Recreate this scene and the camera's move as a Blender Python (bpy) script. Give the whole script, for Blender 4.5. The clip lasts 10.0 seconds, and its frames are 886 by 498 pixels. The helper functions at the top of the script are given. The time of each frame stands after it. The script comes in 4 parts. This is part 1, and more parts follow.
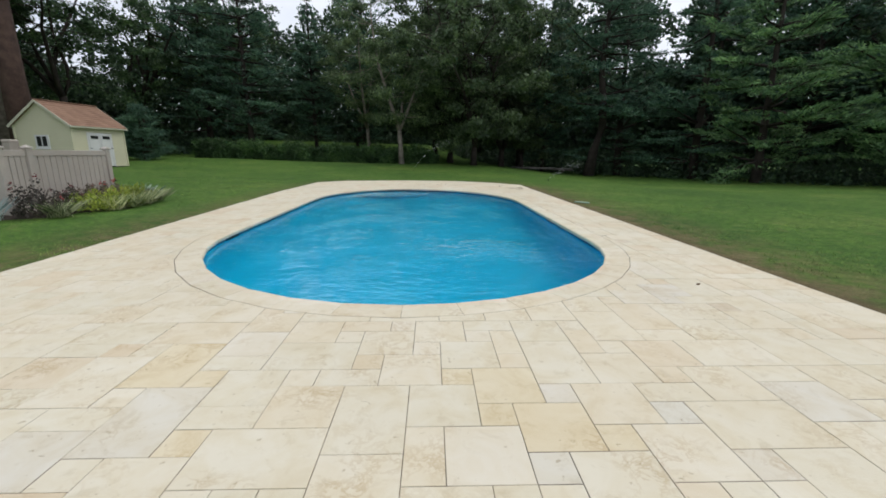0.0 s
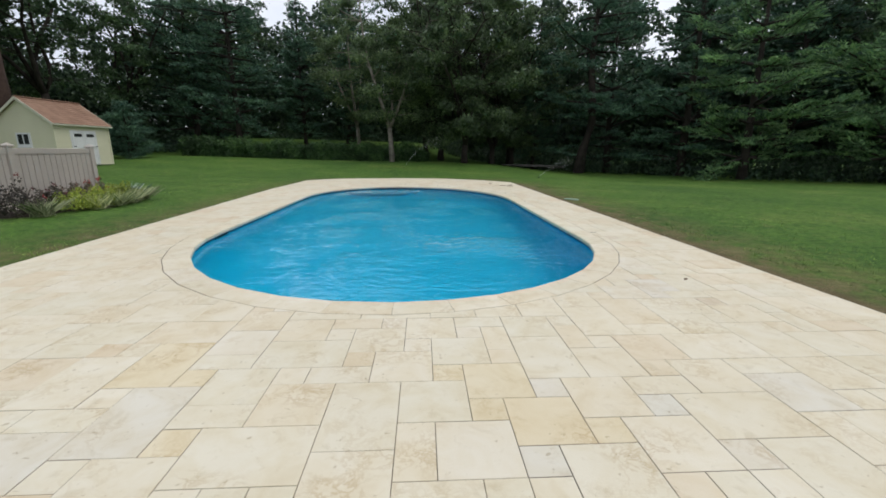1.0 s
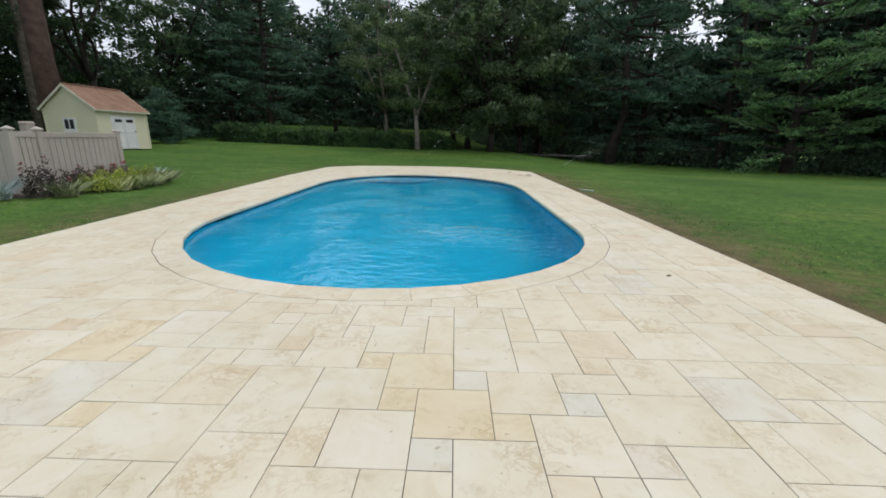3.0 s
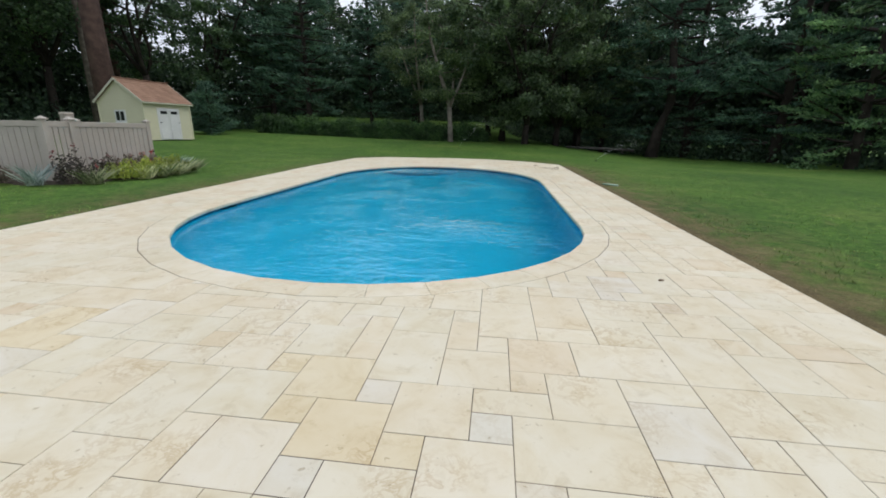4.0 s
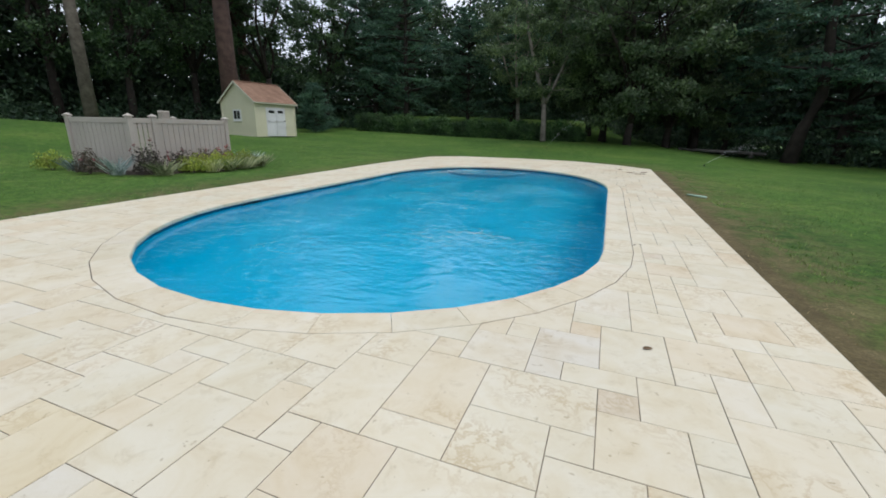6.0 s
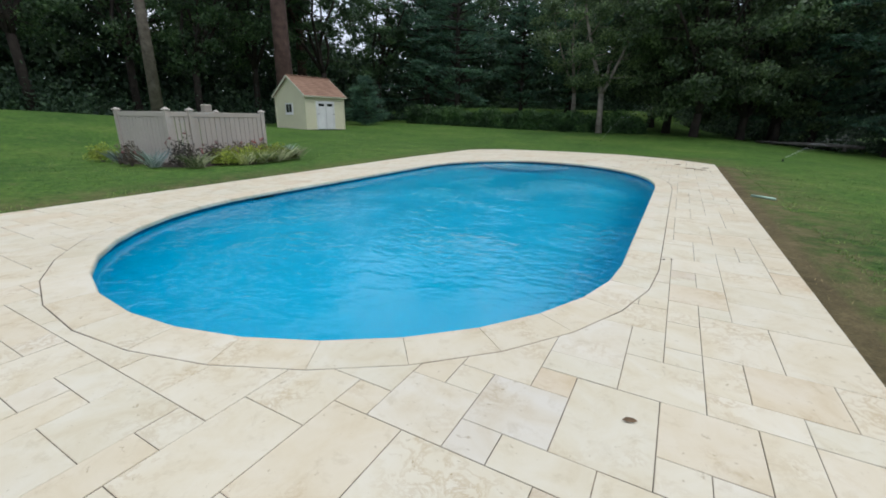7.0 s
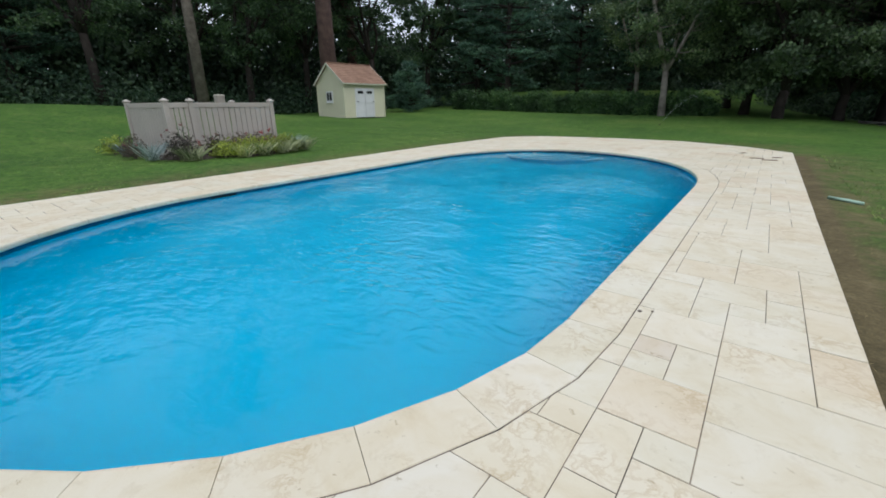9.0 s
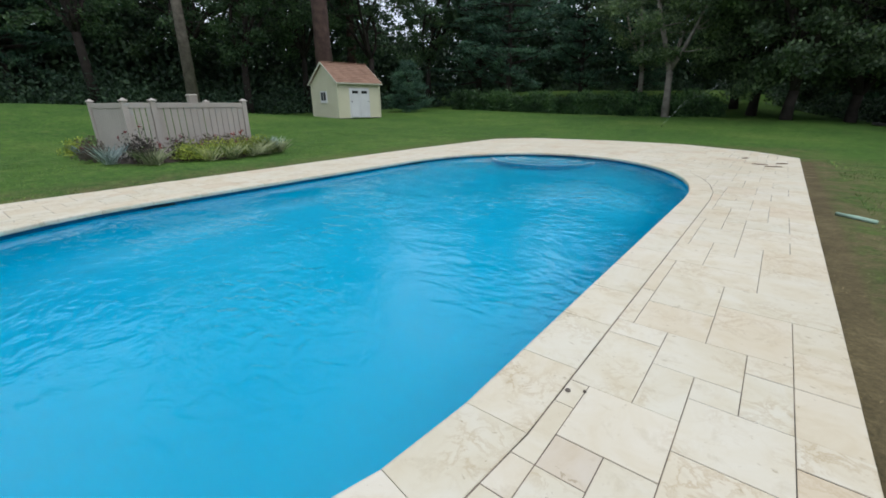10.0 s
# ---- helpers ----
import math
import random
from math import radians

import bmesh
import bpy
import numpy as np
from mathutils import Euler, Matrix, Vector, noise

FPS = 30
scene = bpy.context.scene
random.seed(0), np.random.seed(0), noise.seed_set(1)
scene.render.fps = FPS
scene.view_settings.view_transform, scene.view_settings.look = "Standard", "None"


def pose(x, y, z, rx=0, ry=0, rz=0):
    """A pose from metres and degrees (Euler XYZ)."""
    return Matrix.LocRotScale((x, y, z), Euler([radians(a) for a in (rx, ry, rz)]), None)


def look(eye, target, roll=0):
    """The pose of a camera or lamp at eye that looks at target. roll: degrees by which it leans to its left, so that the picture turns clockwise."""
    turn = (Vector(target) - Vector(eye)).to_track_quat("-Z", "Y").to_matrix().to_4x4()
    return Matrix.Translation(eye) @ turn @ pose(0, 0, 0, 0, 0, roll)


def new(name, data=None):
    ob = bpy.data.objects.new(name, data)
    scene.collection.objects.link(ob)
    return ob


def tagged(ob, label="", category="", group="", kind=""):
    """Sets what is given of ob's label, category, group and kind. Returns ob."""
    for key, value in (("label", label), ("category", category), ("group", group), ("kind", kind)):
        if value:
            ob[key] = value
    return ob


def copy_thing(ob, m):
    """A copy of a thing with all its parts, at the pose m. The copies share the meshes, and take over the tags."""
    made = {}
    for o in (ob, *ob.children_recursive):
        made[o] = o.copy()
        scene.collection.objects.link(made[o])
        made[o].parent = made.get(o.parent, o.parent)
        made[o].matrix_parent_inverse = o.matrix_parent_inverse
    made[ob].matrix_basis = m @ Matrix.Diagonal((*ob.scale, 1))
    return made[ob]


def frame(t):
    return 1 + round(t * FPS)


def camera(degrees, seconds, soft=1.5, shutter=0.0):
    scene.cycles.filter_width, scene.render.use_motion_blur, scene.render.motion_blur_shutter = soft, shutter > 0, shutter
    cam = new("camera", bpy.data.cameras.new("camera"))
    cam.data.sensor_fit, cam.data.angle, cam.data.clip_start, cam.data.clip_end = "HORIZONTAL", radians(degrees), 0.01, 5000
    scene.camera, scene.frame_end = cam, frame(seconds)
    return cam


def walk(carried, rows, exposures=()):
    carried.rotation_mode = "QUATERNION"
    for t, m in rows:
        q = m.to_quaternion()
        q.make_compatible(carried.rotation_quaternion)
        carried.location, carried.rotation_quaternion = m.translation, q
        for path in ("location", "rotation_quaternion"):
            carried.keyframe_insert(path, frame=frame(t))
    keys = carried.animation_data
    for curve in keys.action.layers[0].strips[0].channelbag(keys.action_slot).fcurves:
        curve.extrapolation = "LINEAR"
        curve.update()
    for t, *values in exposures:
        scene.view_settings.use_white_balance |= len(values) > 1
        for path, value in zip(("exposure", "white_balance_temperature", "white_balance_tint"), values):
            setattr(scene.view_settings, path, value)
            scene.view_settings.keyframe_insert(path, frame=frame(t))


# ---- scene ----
cam = camera(94.2, 10.0, 1.75)
PATH = [
    (0, (0.14, -1.527, 1.424), (0.194, 0.421, 0.972), 0.3),
    (0.5, (0.133, -1.53, 1.417), (0.206, 0.416, 0.961), 0.2),
    (1, (0.147, -1.533, 1.416), (0.243, 0.411, 0.954), 0.2),
    (1.5, (0.178, -1.538, 1.417), (0.283, 0.404, 0.948), 0.3),
    (2, (0.293, -1.547, 1.411), (0.373, 0.393, 0.933), 0.6),
    (2.5, (0.5, -1.54, 1.403), (0.525, 0.398, 0.91), 0.7),
    (4, (1.482, -1.177, 1.365), (1.25, 0.731, 0.815), 0.9),
    (4.5, (1.796, -0.915, 1.327), (1.467, 0.978, 0.773), 0.9),
    (5, (2.137, -0.613, 1.347), (1.692, 1.257, 0.794), 1.1),
    (5.5, (2.461, -0.29, 1.359), (1.892, 1.546, 0.806), 1.2),
    (7, (3.131, 0.976, 1.342), (2.209, 2.647, 0.743), 0.8),
    (7.5, (3.236, 1.432, 1.358), (2.226, 3.044, 0.74), 0.4),
    (8, (3.409, 1.86, 1.353), (2.334, 3.424, 0.72), 0.1),
    (8.5, (3.528, 2.318, 1.319), (2.41, 3.845, 0.671), -0.2),
    (9, (3.635, 2.805, 1.329), (2.489, 4.306, 0.67), -0.5),
    (9.5, (3.753, 3.308, 1.347), (2.589, 4.794, 0.685), -0.5),
    (10, (3.749, 3.873, 1.345), (2.58, 5.355, 0.686), -0.4),
]
walk(cam, [(t, look(e, g, r)) for t, e, g, r in PATH], [(0.0, 0.27, 6380, 10), (5.0, 0.31, 6220, 10), (7.5, 0.32, 6040, 10), (10.0, 0.32, 6010, 10)])

# ---- world, sun, exposure ----
world = bpy.data.worlds.new("overcast_sky")
scene.world = world
world.use_nodes = True
wn, wl = world.node_tree.nodes, world.node_tree.links
sky = wn.new("ShaderNodeTexSky")
sky.sky_type, sky.sun_disc = "NISHITA", False
sky.sun_elevation, sky.sun_rotation = radians(68), radians(92)
sky.air_density, sky.dust_density = 1.0, 3.0
cloud = wn.new("ShaderNodeTexNoise")
cloud.inputs["Scale"].default_value, cloud.inputs["Detail"].default_value = 2.2, 6
cloud_ramp = wn.new("ShaderNodeValToRGB")
cloud_ramp.color_ramp.elements[0].position, cloud_ramp.color_ramp.elements[0].color = 0.32, (5.6, 6.0, 6.9, 1)
cloud_ramp.color_ramp.elements[1].position, cloud_ramp.color_ramp.elements[1].color = 0.68, (10.2, 10.4, 10.8, 1)
cloud_mix = wn.new("ShaderNodeMixRGB")
cloud_mix.inputs[0].default_value = 0.8
wtc = wn.new("ShaderNodeTexCoord")
wl.new(wtc.outputs["Generated"], cloud.inputs["Vector"])
wl.new(cloud.outputs["Fac"], cloud_ramp.inputs["Fac"])
wl.new(sky.outputs["Color"], cloud_mix.inputs[1])
wl.new(cloud_ramp.outputs["Color"], cloud_mix.inputs[2])
wl.new(cloud_mix.outputs["Color"], wn["Background"].inputs["Color"])
wn["Background"].inputs["Strength"].default_value = 0.1

sun = new("sun", bpy.data.lights.new("sun", "SUN"))
sun.data.energy, sun.data.angle, sun.data.color = 1.0, radians(40), (1.0, 0.95, 0.86)
sun.matrix_world = look((12.0, 5.6, 30), (0, 6, 0))

# ---- materials ----
def mat(name, rough=0.7, metal=0.0, spec=0.5):
    m = bpy.data.materials.new(name)
    m.use_nodes = True
    b = m.node_tree.nodes["Principled BSDF"]
    b.inputs["Roughness"].default_value = rough
    b.inputs["Metallic"].default_value = metal
    b.inputs["Specular IOR Level"].default_value = spec
    return m, m.node_tree.nodes, m.node_tree.links, b


def node(nodes, kind, **values):
    n = nodes.new(kind)
    for key, value in values.items():
        n.inputs[key.replace("_", " ")].default_value = value
    return n


def ramp(nodes, stops):
    r = nodes.new("ShaderNodeValToRGB")
    e = r.color_ramp.elements
    while len(e) < len(stops):
        e.new(0.5)
    for k, (p, c) in zip(e, stops):
        k.position, k.color = p, (*c, 1)
    return r


def mix(nodes, links, fac, a, b, blend="MIX"):
    m = nodes.new("ShaderNodeMixRGB")
    m.blend_type = blend
    for k, v in enumerate((fac, a, b)):
        if isinstance(v, (int, float)):
            m.inputs[k].default_value = v
        elif isinstance(v, tuple):
            m.inputs[k].default_value = (*v, 1)
        else:
            links.new(v, m.inputs[k])
    return m.outputs["Color"]


def grainy(name, dark, light, scale, rough=0.75, bump=0.15, fine=60.0, spec=0.4, metal=0.0):
    """A surface with stains at one scale and a fine grain at another."""
    m, n, l, b = mat(name, rough, metal, spec)
    tc = n.new("ShaderNodeTexCoord")
    big = node(n, "ShaderNodeTexNoise", Scale=scale, Detail=5.0)
    small = node(n, "ShaderNodeTexNoise", Scale=fine, Detail=3.0)
    l.new(tc.outputs["Object"], big.inputs["Vector"])
    l.new(tc.outputs["Object"], small.inputs["Vector"])
    r = ramp(n, [(0.3, dark), (0.7, light)])
    l.new(big.outputs["Fac"], r.inputs["Fac"])
    g = ramp(n, [(0.3, (0.82, 0.82, 0.82)), (0.7, (1.0, 1.0, 1.0))])
    l.new(small.outputs["Fac"], g.inputs["Fac"])
    l.new(mix(n, l, 1.0, r.outputs["Color"], g.outputs["Color"], "MULTIPLY"), b.inputs["Base Color"])
    bp = node(n, "ShaderNodeBump", Strength=bump, Distance=0.02)
    l.new(small.outputs["Fac"], bp.inputs["Height"])
    l.new(bp.outputs["Normal"], b.inputs["Normal"])
    return m


def stone_material(name, joined, tint=(1.0, 1.0, 1.0)):
    """Honed cream limestone with tan clouds and brown veins; each stone has its own tone."""
    m, n, l, b = mat(name, 0.62, 0.0, 0.35)
    tc = n.new("ShaderNodeTexCoord")
    if joined:
        rnd = n.new("ShaderNodeNewGeometry").outputs["Random Per Island"]
    else:
        rnd = n.new("ShaderNodeObjectInfo").outputs["Random"]
    geo = n.new("ShaderNodeNewGeometry")
    shift = n.new("ShaderNodeVectorMath")
    shift.operation = "ADD"
    away = n.new("ShaderNodeCombineXYZ")
    far = n.new("ShaderNodeMath")
    far.operation = "MULTIPLY"
    far.inputs[1].default_value = 37.0
    l.new(rnd, far.inputs[0])
    l.new(far.outputs[0], away.inputs["Z"])
    l.new(geo.outputs["Position"], shift.inputs[0])
    l.new(away.outputs[0], shift.inputs[1])
    tone = ramp(n, [(0.0, (0.632, 0.543, 0.415)), (0.08, (0.665, 0.600, 0.475)), (0.3, (0.680, 0.628, 0.510)), (0.6, (0.660, 0.622, 0.512)), (0.92, (0.688, 0.638, 0.527)), (1.0, (0.680, 0.638, 0.545))])
    l.new(rnd, tone.inputs["Fac"])
    clouds = node(n, "ShaderNodeTexNoise", Scale=3.2, Detail=7.0, Roughness=0.62, Distortion=0.7)
    l.new(shift.outputs[0], clouds.inputs["Vector"])
    cr = ramp(n, [(0.38, (1.0, 1.0, 0.985)), (0.55, (0.955, 0.93, 0.86)), (0.72, (0.87, 0.81, 0.69))])
    l.new(clouds.outputs["Fac"], cr.inputs["Fac"])
    own = mix(n, l, 1.0, tone.outputs["Color"], tint, "MULTIPLY")
    c1 = mix(n, l, 0.9, own, cr.outputs["Color"], "MULTIPLY")
    veins = node(n, "ShaderNodeTexNoise", Scale=8.5, Detail=8.0, Roughness=0.66, Distortion=0.45)
    l.new(shift.outputs[0], veins.inputs["Vector"])
    vr = ramp(n, [(0.455, (1, 1, 1)), (0.49, (0.70, 0.59, 0.46)), (0.51, (0.80, 0.72, 0.60)), (0.56, (1, 1, 1))])
    l.new(veins.outputs["Fac"], vr.inputs["Fac"])
    where = ramp(n, [(0.50, (0, 0, 0)), (0.68, (0.62, 0.62, 0.62))])
    patch = node(n, "ShaderNodeTexNoise", Scale=2.3, Detail=2.0)
    l.new(shift.outputs[0], patch.inputs["Vector"])
    l.new(patch.outputs["Fac"], where.inputs["Fac"])
    c2 = mix(n, l, where.outputs["Color"], c1, mix(n, l, 1.0, c1, vr.outputs["Color"], "MULTIPLY"))
    pits = node(n, "ShaderNodeTexNoise", Scale=17.0, Detail=4.0, Roughness=0.65, Distortion=0.4)
    l.new(shift.outputs[0], pits.inputs["Vector"])
    pr = ramp(n, [(0.655, (1, 1, 1)), (0.70, (0.72, 0.68, 0.62))])
    l.new(pits.outputs["Fac"], pr.inputs["Fac"])
    smear = node(n, "ShaderNodeTexNoise", Scale=7.0, Detail=6.0, Roughness=0.7, Distortion=0.5)
    l.new(geo.outputs["Position"], smear.inputs["Vector"])
    sr = ramp(n, [(0.56, (1, 1, 1)), (0.72, (0.87, 0.845, 0.80))])
    l.new(smear.outputs["Fac"], sr.inputs["Fac"])
    c2 = mix(n, l, 1.0, mix(n, l, 1.0, c2, pr.outputs["Color"], "MULTIPLY"), sr.outputs["Color"], "MULTIPLY")
    grime = node(n, "ShaderNodeTexNoise", Scale=0.5, Detail=4.0)
    l.new(geo.outputs["Position"], grime.inputs["Vector"])
    gr = ramp(n, [(0.35, (0.93, 0.92, 0.9)), (0.65, (1, 1, 1))])
    l.new(grime.outputs["Fac"], gr.inputs["Fac"])
    l.new(mix(n, l, 1.0, c2, gr.outputs["Color"], "MULTIPLY"), b.inputs["Base Color"])
    fine = node(n, "ShaderNodeTexNoise", Scale=90.0, Detail=4.0)
    l.new(geo.outputs["Position"], fine.inputs["Vector"])
    bp = node(n, "ShaderNodeBump", Strength=0.12, Distance=0.01)
    l.new(fine.outputs["Fac"], bp.inputs["Height"])
    l.new(bp.outputs["Normal"], b.inputs["Normal"])
    return m


def leaf_material(name, dark, light, rough=0.55, through_light=0.25):
    m, n, l, b = mat(name, rough, 0.0, 0.3)
    geo = n.new("ShaderNodeNewGeometry")
    r = ramp(n, [(0.0, dark), (1.0, light)])
    big = node(n, "ShaderNodeTexNoise", Scale=0.75, Detail=3.0)
    l.new(geo.outputs["Position"], big.inputs["Vector"])
    tone = ramp(n, [(0.33, (0.46, 0.48, 0.50)), (0.5, (0.95, 0.96, 0.95)), (0.67, (1.6, 1.55, 1.35))])
    l.new(big.outputs["Fac"], tone.inputs["Fac"])
    l.new(geo.outputs["Random Per Island"], r.inputs["Fac"])
    col = mix(n, l, 1.0, r.outputs["Color"], tone.outputs["Color"], "MULTIPLY")
    l.new(col, b.inputs["Base Color"])
    tr = n.new("ShaderNodeBsdfTranslucent")
    l.new(col, tr.inputs["Color"])
    ms = n.new("ShaderNodeMixShader")
    ms.inputs[0].default_value = through_light
    l.new(b.outputs[0], ms.inputs[1])
    l.new(tr.outputs[0], ms.inputs[2])
    l.new(ms.outputs[0], n["Material Output"].inputs["Surface"])
    return m


def ground_material():
    """Lawn with mown streaks and yellowed patches, bare earth beside the paving, leaf litter in the woods."""
    m, n, l, b = mat("lawn", 0.85, 0.0, 0.2)
    geo = n.new("ShaderNodeNewGeometry")
    pos = geo.outputs["Position"]
    big = node(n, "ShaderNodeTexNoise", Scale=0.22, Detail=5.0, Roughness=0.6)
    mid = node(n, "ShaderNodeTexNoise", Scale=2.4, Detail=6.0, Roughness=0.7)
    fine = node(n, "ShaderNodeTexNoise", Scale=45.0, Detail=4.0, Roughness=0.7)
    clump = node(n, "ShaderNodeTexNoise", Scale=9.0, Detail=5.0, Roughness=0.75, Distortion=0.4)
    for t in (big, mid, fine, clump):
        l.new(pos, t.inputs["Vector"])
    green = ramp(n, [(0.3, (0.052, 0.126, 0.024)), (0.52, (0.079, 0.168, 0.030)), (0.72, (0.136, 0.212, 0.052))])
    l.new(big.outputs["Fac"], green.inputs["Fac"])
    mr = ramp(n, [(0.3, (0.62, 0.66, 0.6)), (0.7, (1.15, 1.12, 1.0))])
    l.new(mid.outputs["Fac"], mr.inputs["Fac"])
    fr = ramp(n, [(0.3, (0.55, 0.58, 0.5)), (0.7, (1.25, 1.22, 1.1))])
    l.new(fine.outputs["Fac"], fr.inputs["Fac"])
    g1 = mix(n, l, 1.0, green.outputs["Color"], mr.outputs["Color"], "MULTIPLY")
    kr = ramp(n, [(0.34, (0.52, 0.56, 0.50)), (0.52, (1.0, 1.0, 1.0)), (0.70, (1.75, 1.55, 1.5))])
    l.new(clump.outputs["Fac"], kr.inputs["Fac"])
    g1 = mix(n, l, 1.0, g1, kr.outputs["Color"], "MULTIPLY")
    g2 = mix(n, l, 1.0, g1, fr.outputs["Color"], "MULTIPLY")
    earth = ramp(n, [(0.3, (0.085, 0.068, 0.036)), (0.6, (0.15, 0.12, 0.065)), (0.8, (0.22, 0.18, 0.11))])
    l.new(mid.outputs["Fac"], earth.inputs["Fac"])
    e2 = mix(n, l, 1.0, earth.outputs["Color"], fr.outputs["Color"], "MULTIPLY")
    sep = n.new("ShaderNodeSeparateXYZ")
    l.new(pos, sep.inputs[0])

    def band(socket, a, c):
        r = n.new("ShaderNodeMapRange")
        r.inputs["From Min"].default_value, r.inputs["From Max"].default_value = a, c
        l.new(socket, r.inputs["Value"])
        return r.outputs[0]

    def times(a, c, op="MULTIPLY"):
        t = n.new("ShaderNodeMath")
        t.operation = op
        t.use_clamp = True
        for k, v in enumerate((a, c)):
            if isinstance(v, (int, float)):
                t.inputs[k].default_value = v
            else:
                l.new(v, t.inputs[k])
        return t.outputs[0]

    right = times(times(band(sep.outputs["X"], 6.3, 4.5), band(sep.outputs["X"], 4.0, 4.2)), band(sep.outputs["Y"], 19.5, 17.5))
    left = times(times(band(sep.outputs["X"], -6.8, -5.4), band(sep.outputs["X"], -4.0, -4.4)), times(band(sep.outputs["Y"], 20.5, 18.5), 0.85))
    behind = times(times(band(sep.outputs["Y"], 21.7, 20.9), band(sep.outputs["Y"], 17.0, 18.0)), times(band(sep.outputs["X"], 5.5, 4.2), band(sep.outputs["X"], -6.5, -5.5)))
    near = times(times(right, left, "MAXIMUM"), times(behind, 0.6), "MAXIMUM")
    patchy = times(near, band(mid.outputs["Fac"], 0.38, 0.56))
    patchy = times(patchy, times(near, 7.0, "POWER"), "MAXIMUM")
    far_noise = times(band(mid.outputs["Fac"], 0.55, 0.70), 0.48)
    earthy = times(patchy, far_noise, "MAXIMUM")
    c = mix(n, l, earthy, g2, e2)
    l.new(c, b.inputs["Base Color"])
    bp = node(n, "ShaderNodeBump", Strength=0.5, Distance=0.04)
    l.new(fine.outputs["Fac"], bp.inputs["Height"])
    l.new(bp.outputs["Normal"], b.inputs["Normal"])
    return m


def water_material():
    """Clear water with low short ripples, livelier before the two return jets, calm along the far side."""
    m, n, l, b = mat("pool_water", 0.01, 0.0, 0.34)
    b.inputs["Base Color"].default_value = (0.80, 0.97, 1.0, 1)
    b.inputs["Transmission Weight"].default_value, b.inputs["IOR"].default_value = 1.0, 1.333
    geo = n.new("ShaderNodeNewGeometry")
    pos = geo.outputs["Position"]
    mp = n.new("ShaderNodeMapping")
    mp.inputs["Rotation"].default_value = (0, 0, radians(12))
    mp.inputs["Scale"].default_value = (0.85, 1.2, 1)
    l.new(pos, mp.inputs["Vector"])

    def near_jet(x, y, rx, ry):
        d = n.new("ShaderNodeMapping")
        d.inputs["Location"].default_value = (-x / rx, -y / ry, 0)
        d.inputs["Scale"].default_value = (1 / rx, 1 / ry, 0)
        l.new(pos, d.inputs["Vector"])
        g = n.new("ShaderNodeTexGradient")
        g.gradient_type = "SPHERICAL"
        l.new(d.outputs[0], g.inputs["Vector"])
        return g.outputs["Fac"]

    def total(a, c, op="ADD"):
        t = n.new("ShaderNodeMath")
        t.operation = op
        for k, v in enumerate((a, c)):
            if isinstance(v, (int, float)):
                t.inputs[k].default_value = v
            else:
                l.new(v, t.inputs[k])
        return t.outputs[0]

    calm = node(n, "ShaderNodeTexNoise", Scale=0.5, Detail=3.0, Distortion=0.6)
    l.new(pos, calm.inputs["Vector"])
    cr = ramp(n, [(0.40, (0.22, 0.22, 0.22)), (0.60, (0.85, 0.85, 0.85))])
    l.new(calm.outputs["Fac"], cr.inputs["Fac"])
    jets = total(near_jet(1.3, 5.0, 1.7, 0.9), near_jet(1.4, 10.8, 1.7, 1.3))
    sep = n.new("ShaderNodeSeparateXYZ")
    l.new(pos, sep.inputs[0])
    lee = n.new("ShaderNodeMapRange")
    for key, value in (("From Min", -3.2), ("From Max", -0.8), ("To Min", 0.8), ("To Max", 1.0)):
        lee.inputs[key].default_value = value
    l.new(sep.outputs["X"], lee.inputs["Value"])
    lively = total(total(cr.outputs["Color"], lee.outputs[0], "MULTIPLY"), total(jets, 1.3, "MULTIPLY"))
    last = None
    for scale, detail, high, bend in ((1.0, 1.0, 0.016, 0.3), (5.2, 2.0, 0.028, 0.9), (11.0, 1.0, 0.009, 0.7)):
        w = node(n, "ShaderNodeTexNoise", Scale=scale, Detail=detail, Roughness=0.45, Distortion=bend)
        l.new(mp.outputs[0], w.inputs["Vector"])
        bump = node(n, "ShaderNodeBump", Strength=1.0, Distance=high)
        l.new(total(w.outputs["Fac"], lively, "MULTIPLY") if scale > 2 else w.outputs["Fac"], bump.inputs["Height"])
        if last:
            l.new(last, bump.inputs["Normal"])
        last = bump.outputs["Normal"]
    l.new(last, b.inputs["Normal"])
    return m


def siding_material():
    return grainy("cream_siding", (0.66, 0.635, 0.45), (0.735, 0.71, 0.52), 0.6, 0.6, 0.08)


STONE = stone_material("limestone", False)
STONE_PALE = stone_material("pale_limestone", False, (0.955, 0.972, 1.03))
STONE_TAN = stone_material("tan_limestone", False, (0.985, 0.95, 0.87))
STONE_JOINED = stone_material("limestone_far", True)
JOINT = grainy("sand_joint", (0.010, 0.008, 0.006), (0.26, 0.21, 0.16), 3.1, 0.95, 0.4)
LINER = grainy("blue_liner", (0.003, 0.430, 0.665), (0.004, 0.470, 0.715), 0.4, 0.45, 0.03, 30)
LAWN = ground_material()
WATER = water_material()
SIDING = siding_material()
SHINGLE = grainy("brown_shingle", (0.24, 0.140, 0.095), (0.36, 0.225, 0.155), 2.0, 0.9, 0.5, 25)
WHITE = grainy("white_paint", (0.70, 0.70, 0.70), (0.80, 0.80, 0.80), 1.2, 0.5, 0.03)
TRIM = grainy("cream_trim", (0.60, 0.585, 0.47), (0.68, 0.665, 0.54), 1.2, 0.5, 0.03)
VINYL = grainy("beige_vinyl", (0.42, 0.38, 0.335), (0.49, 0.445, 0.395), 1.2, 0.5, 0.03)
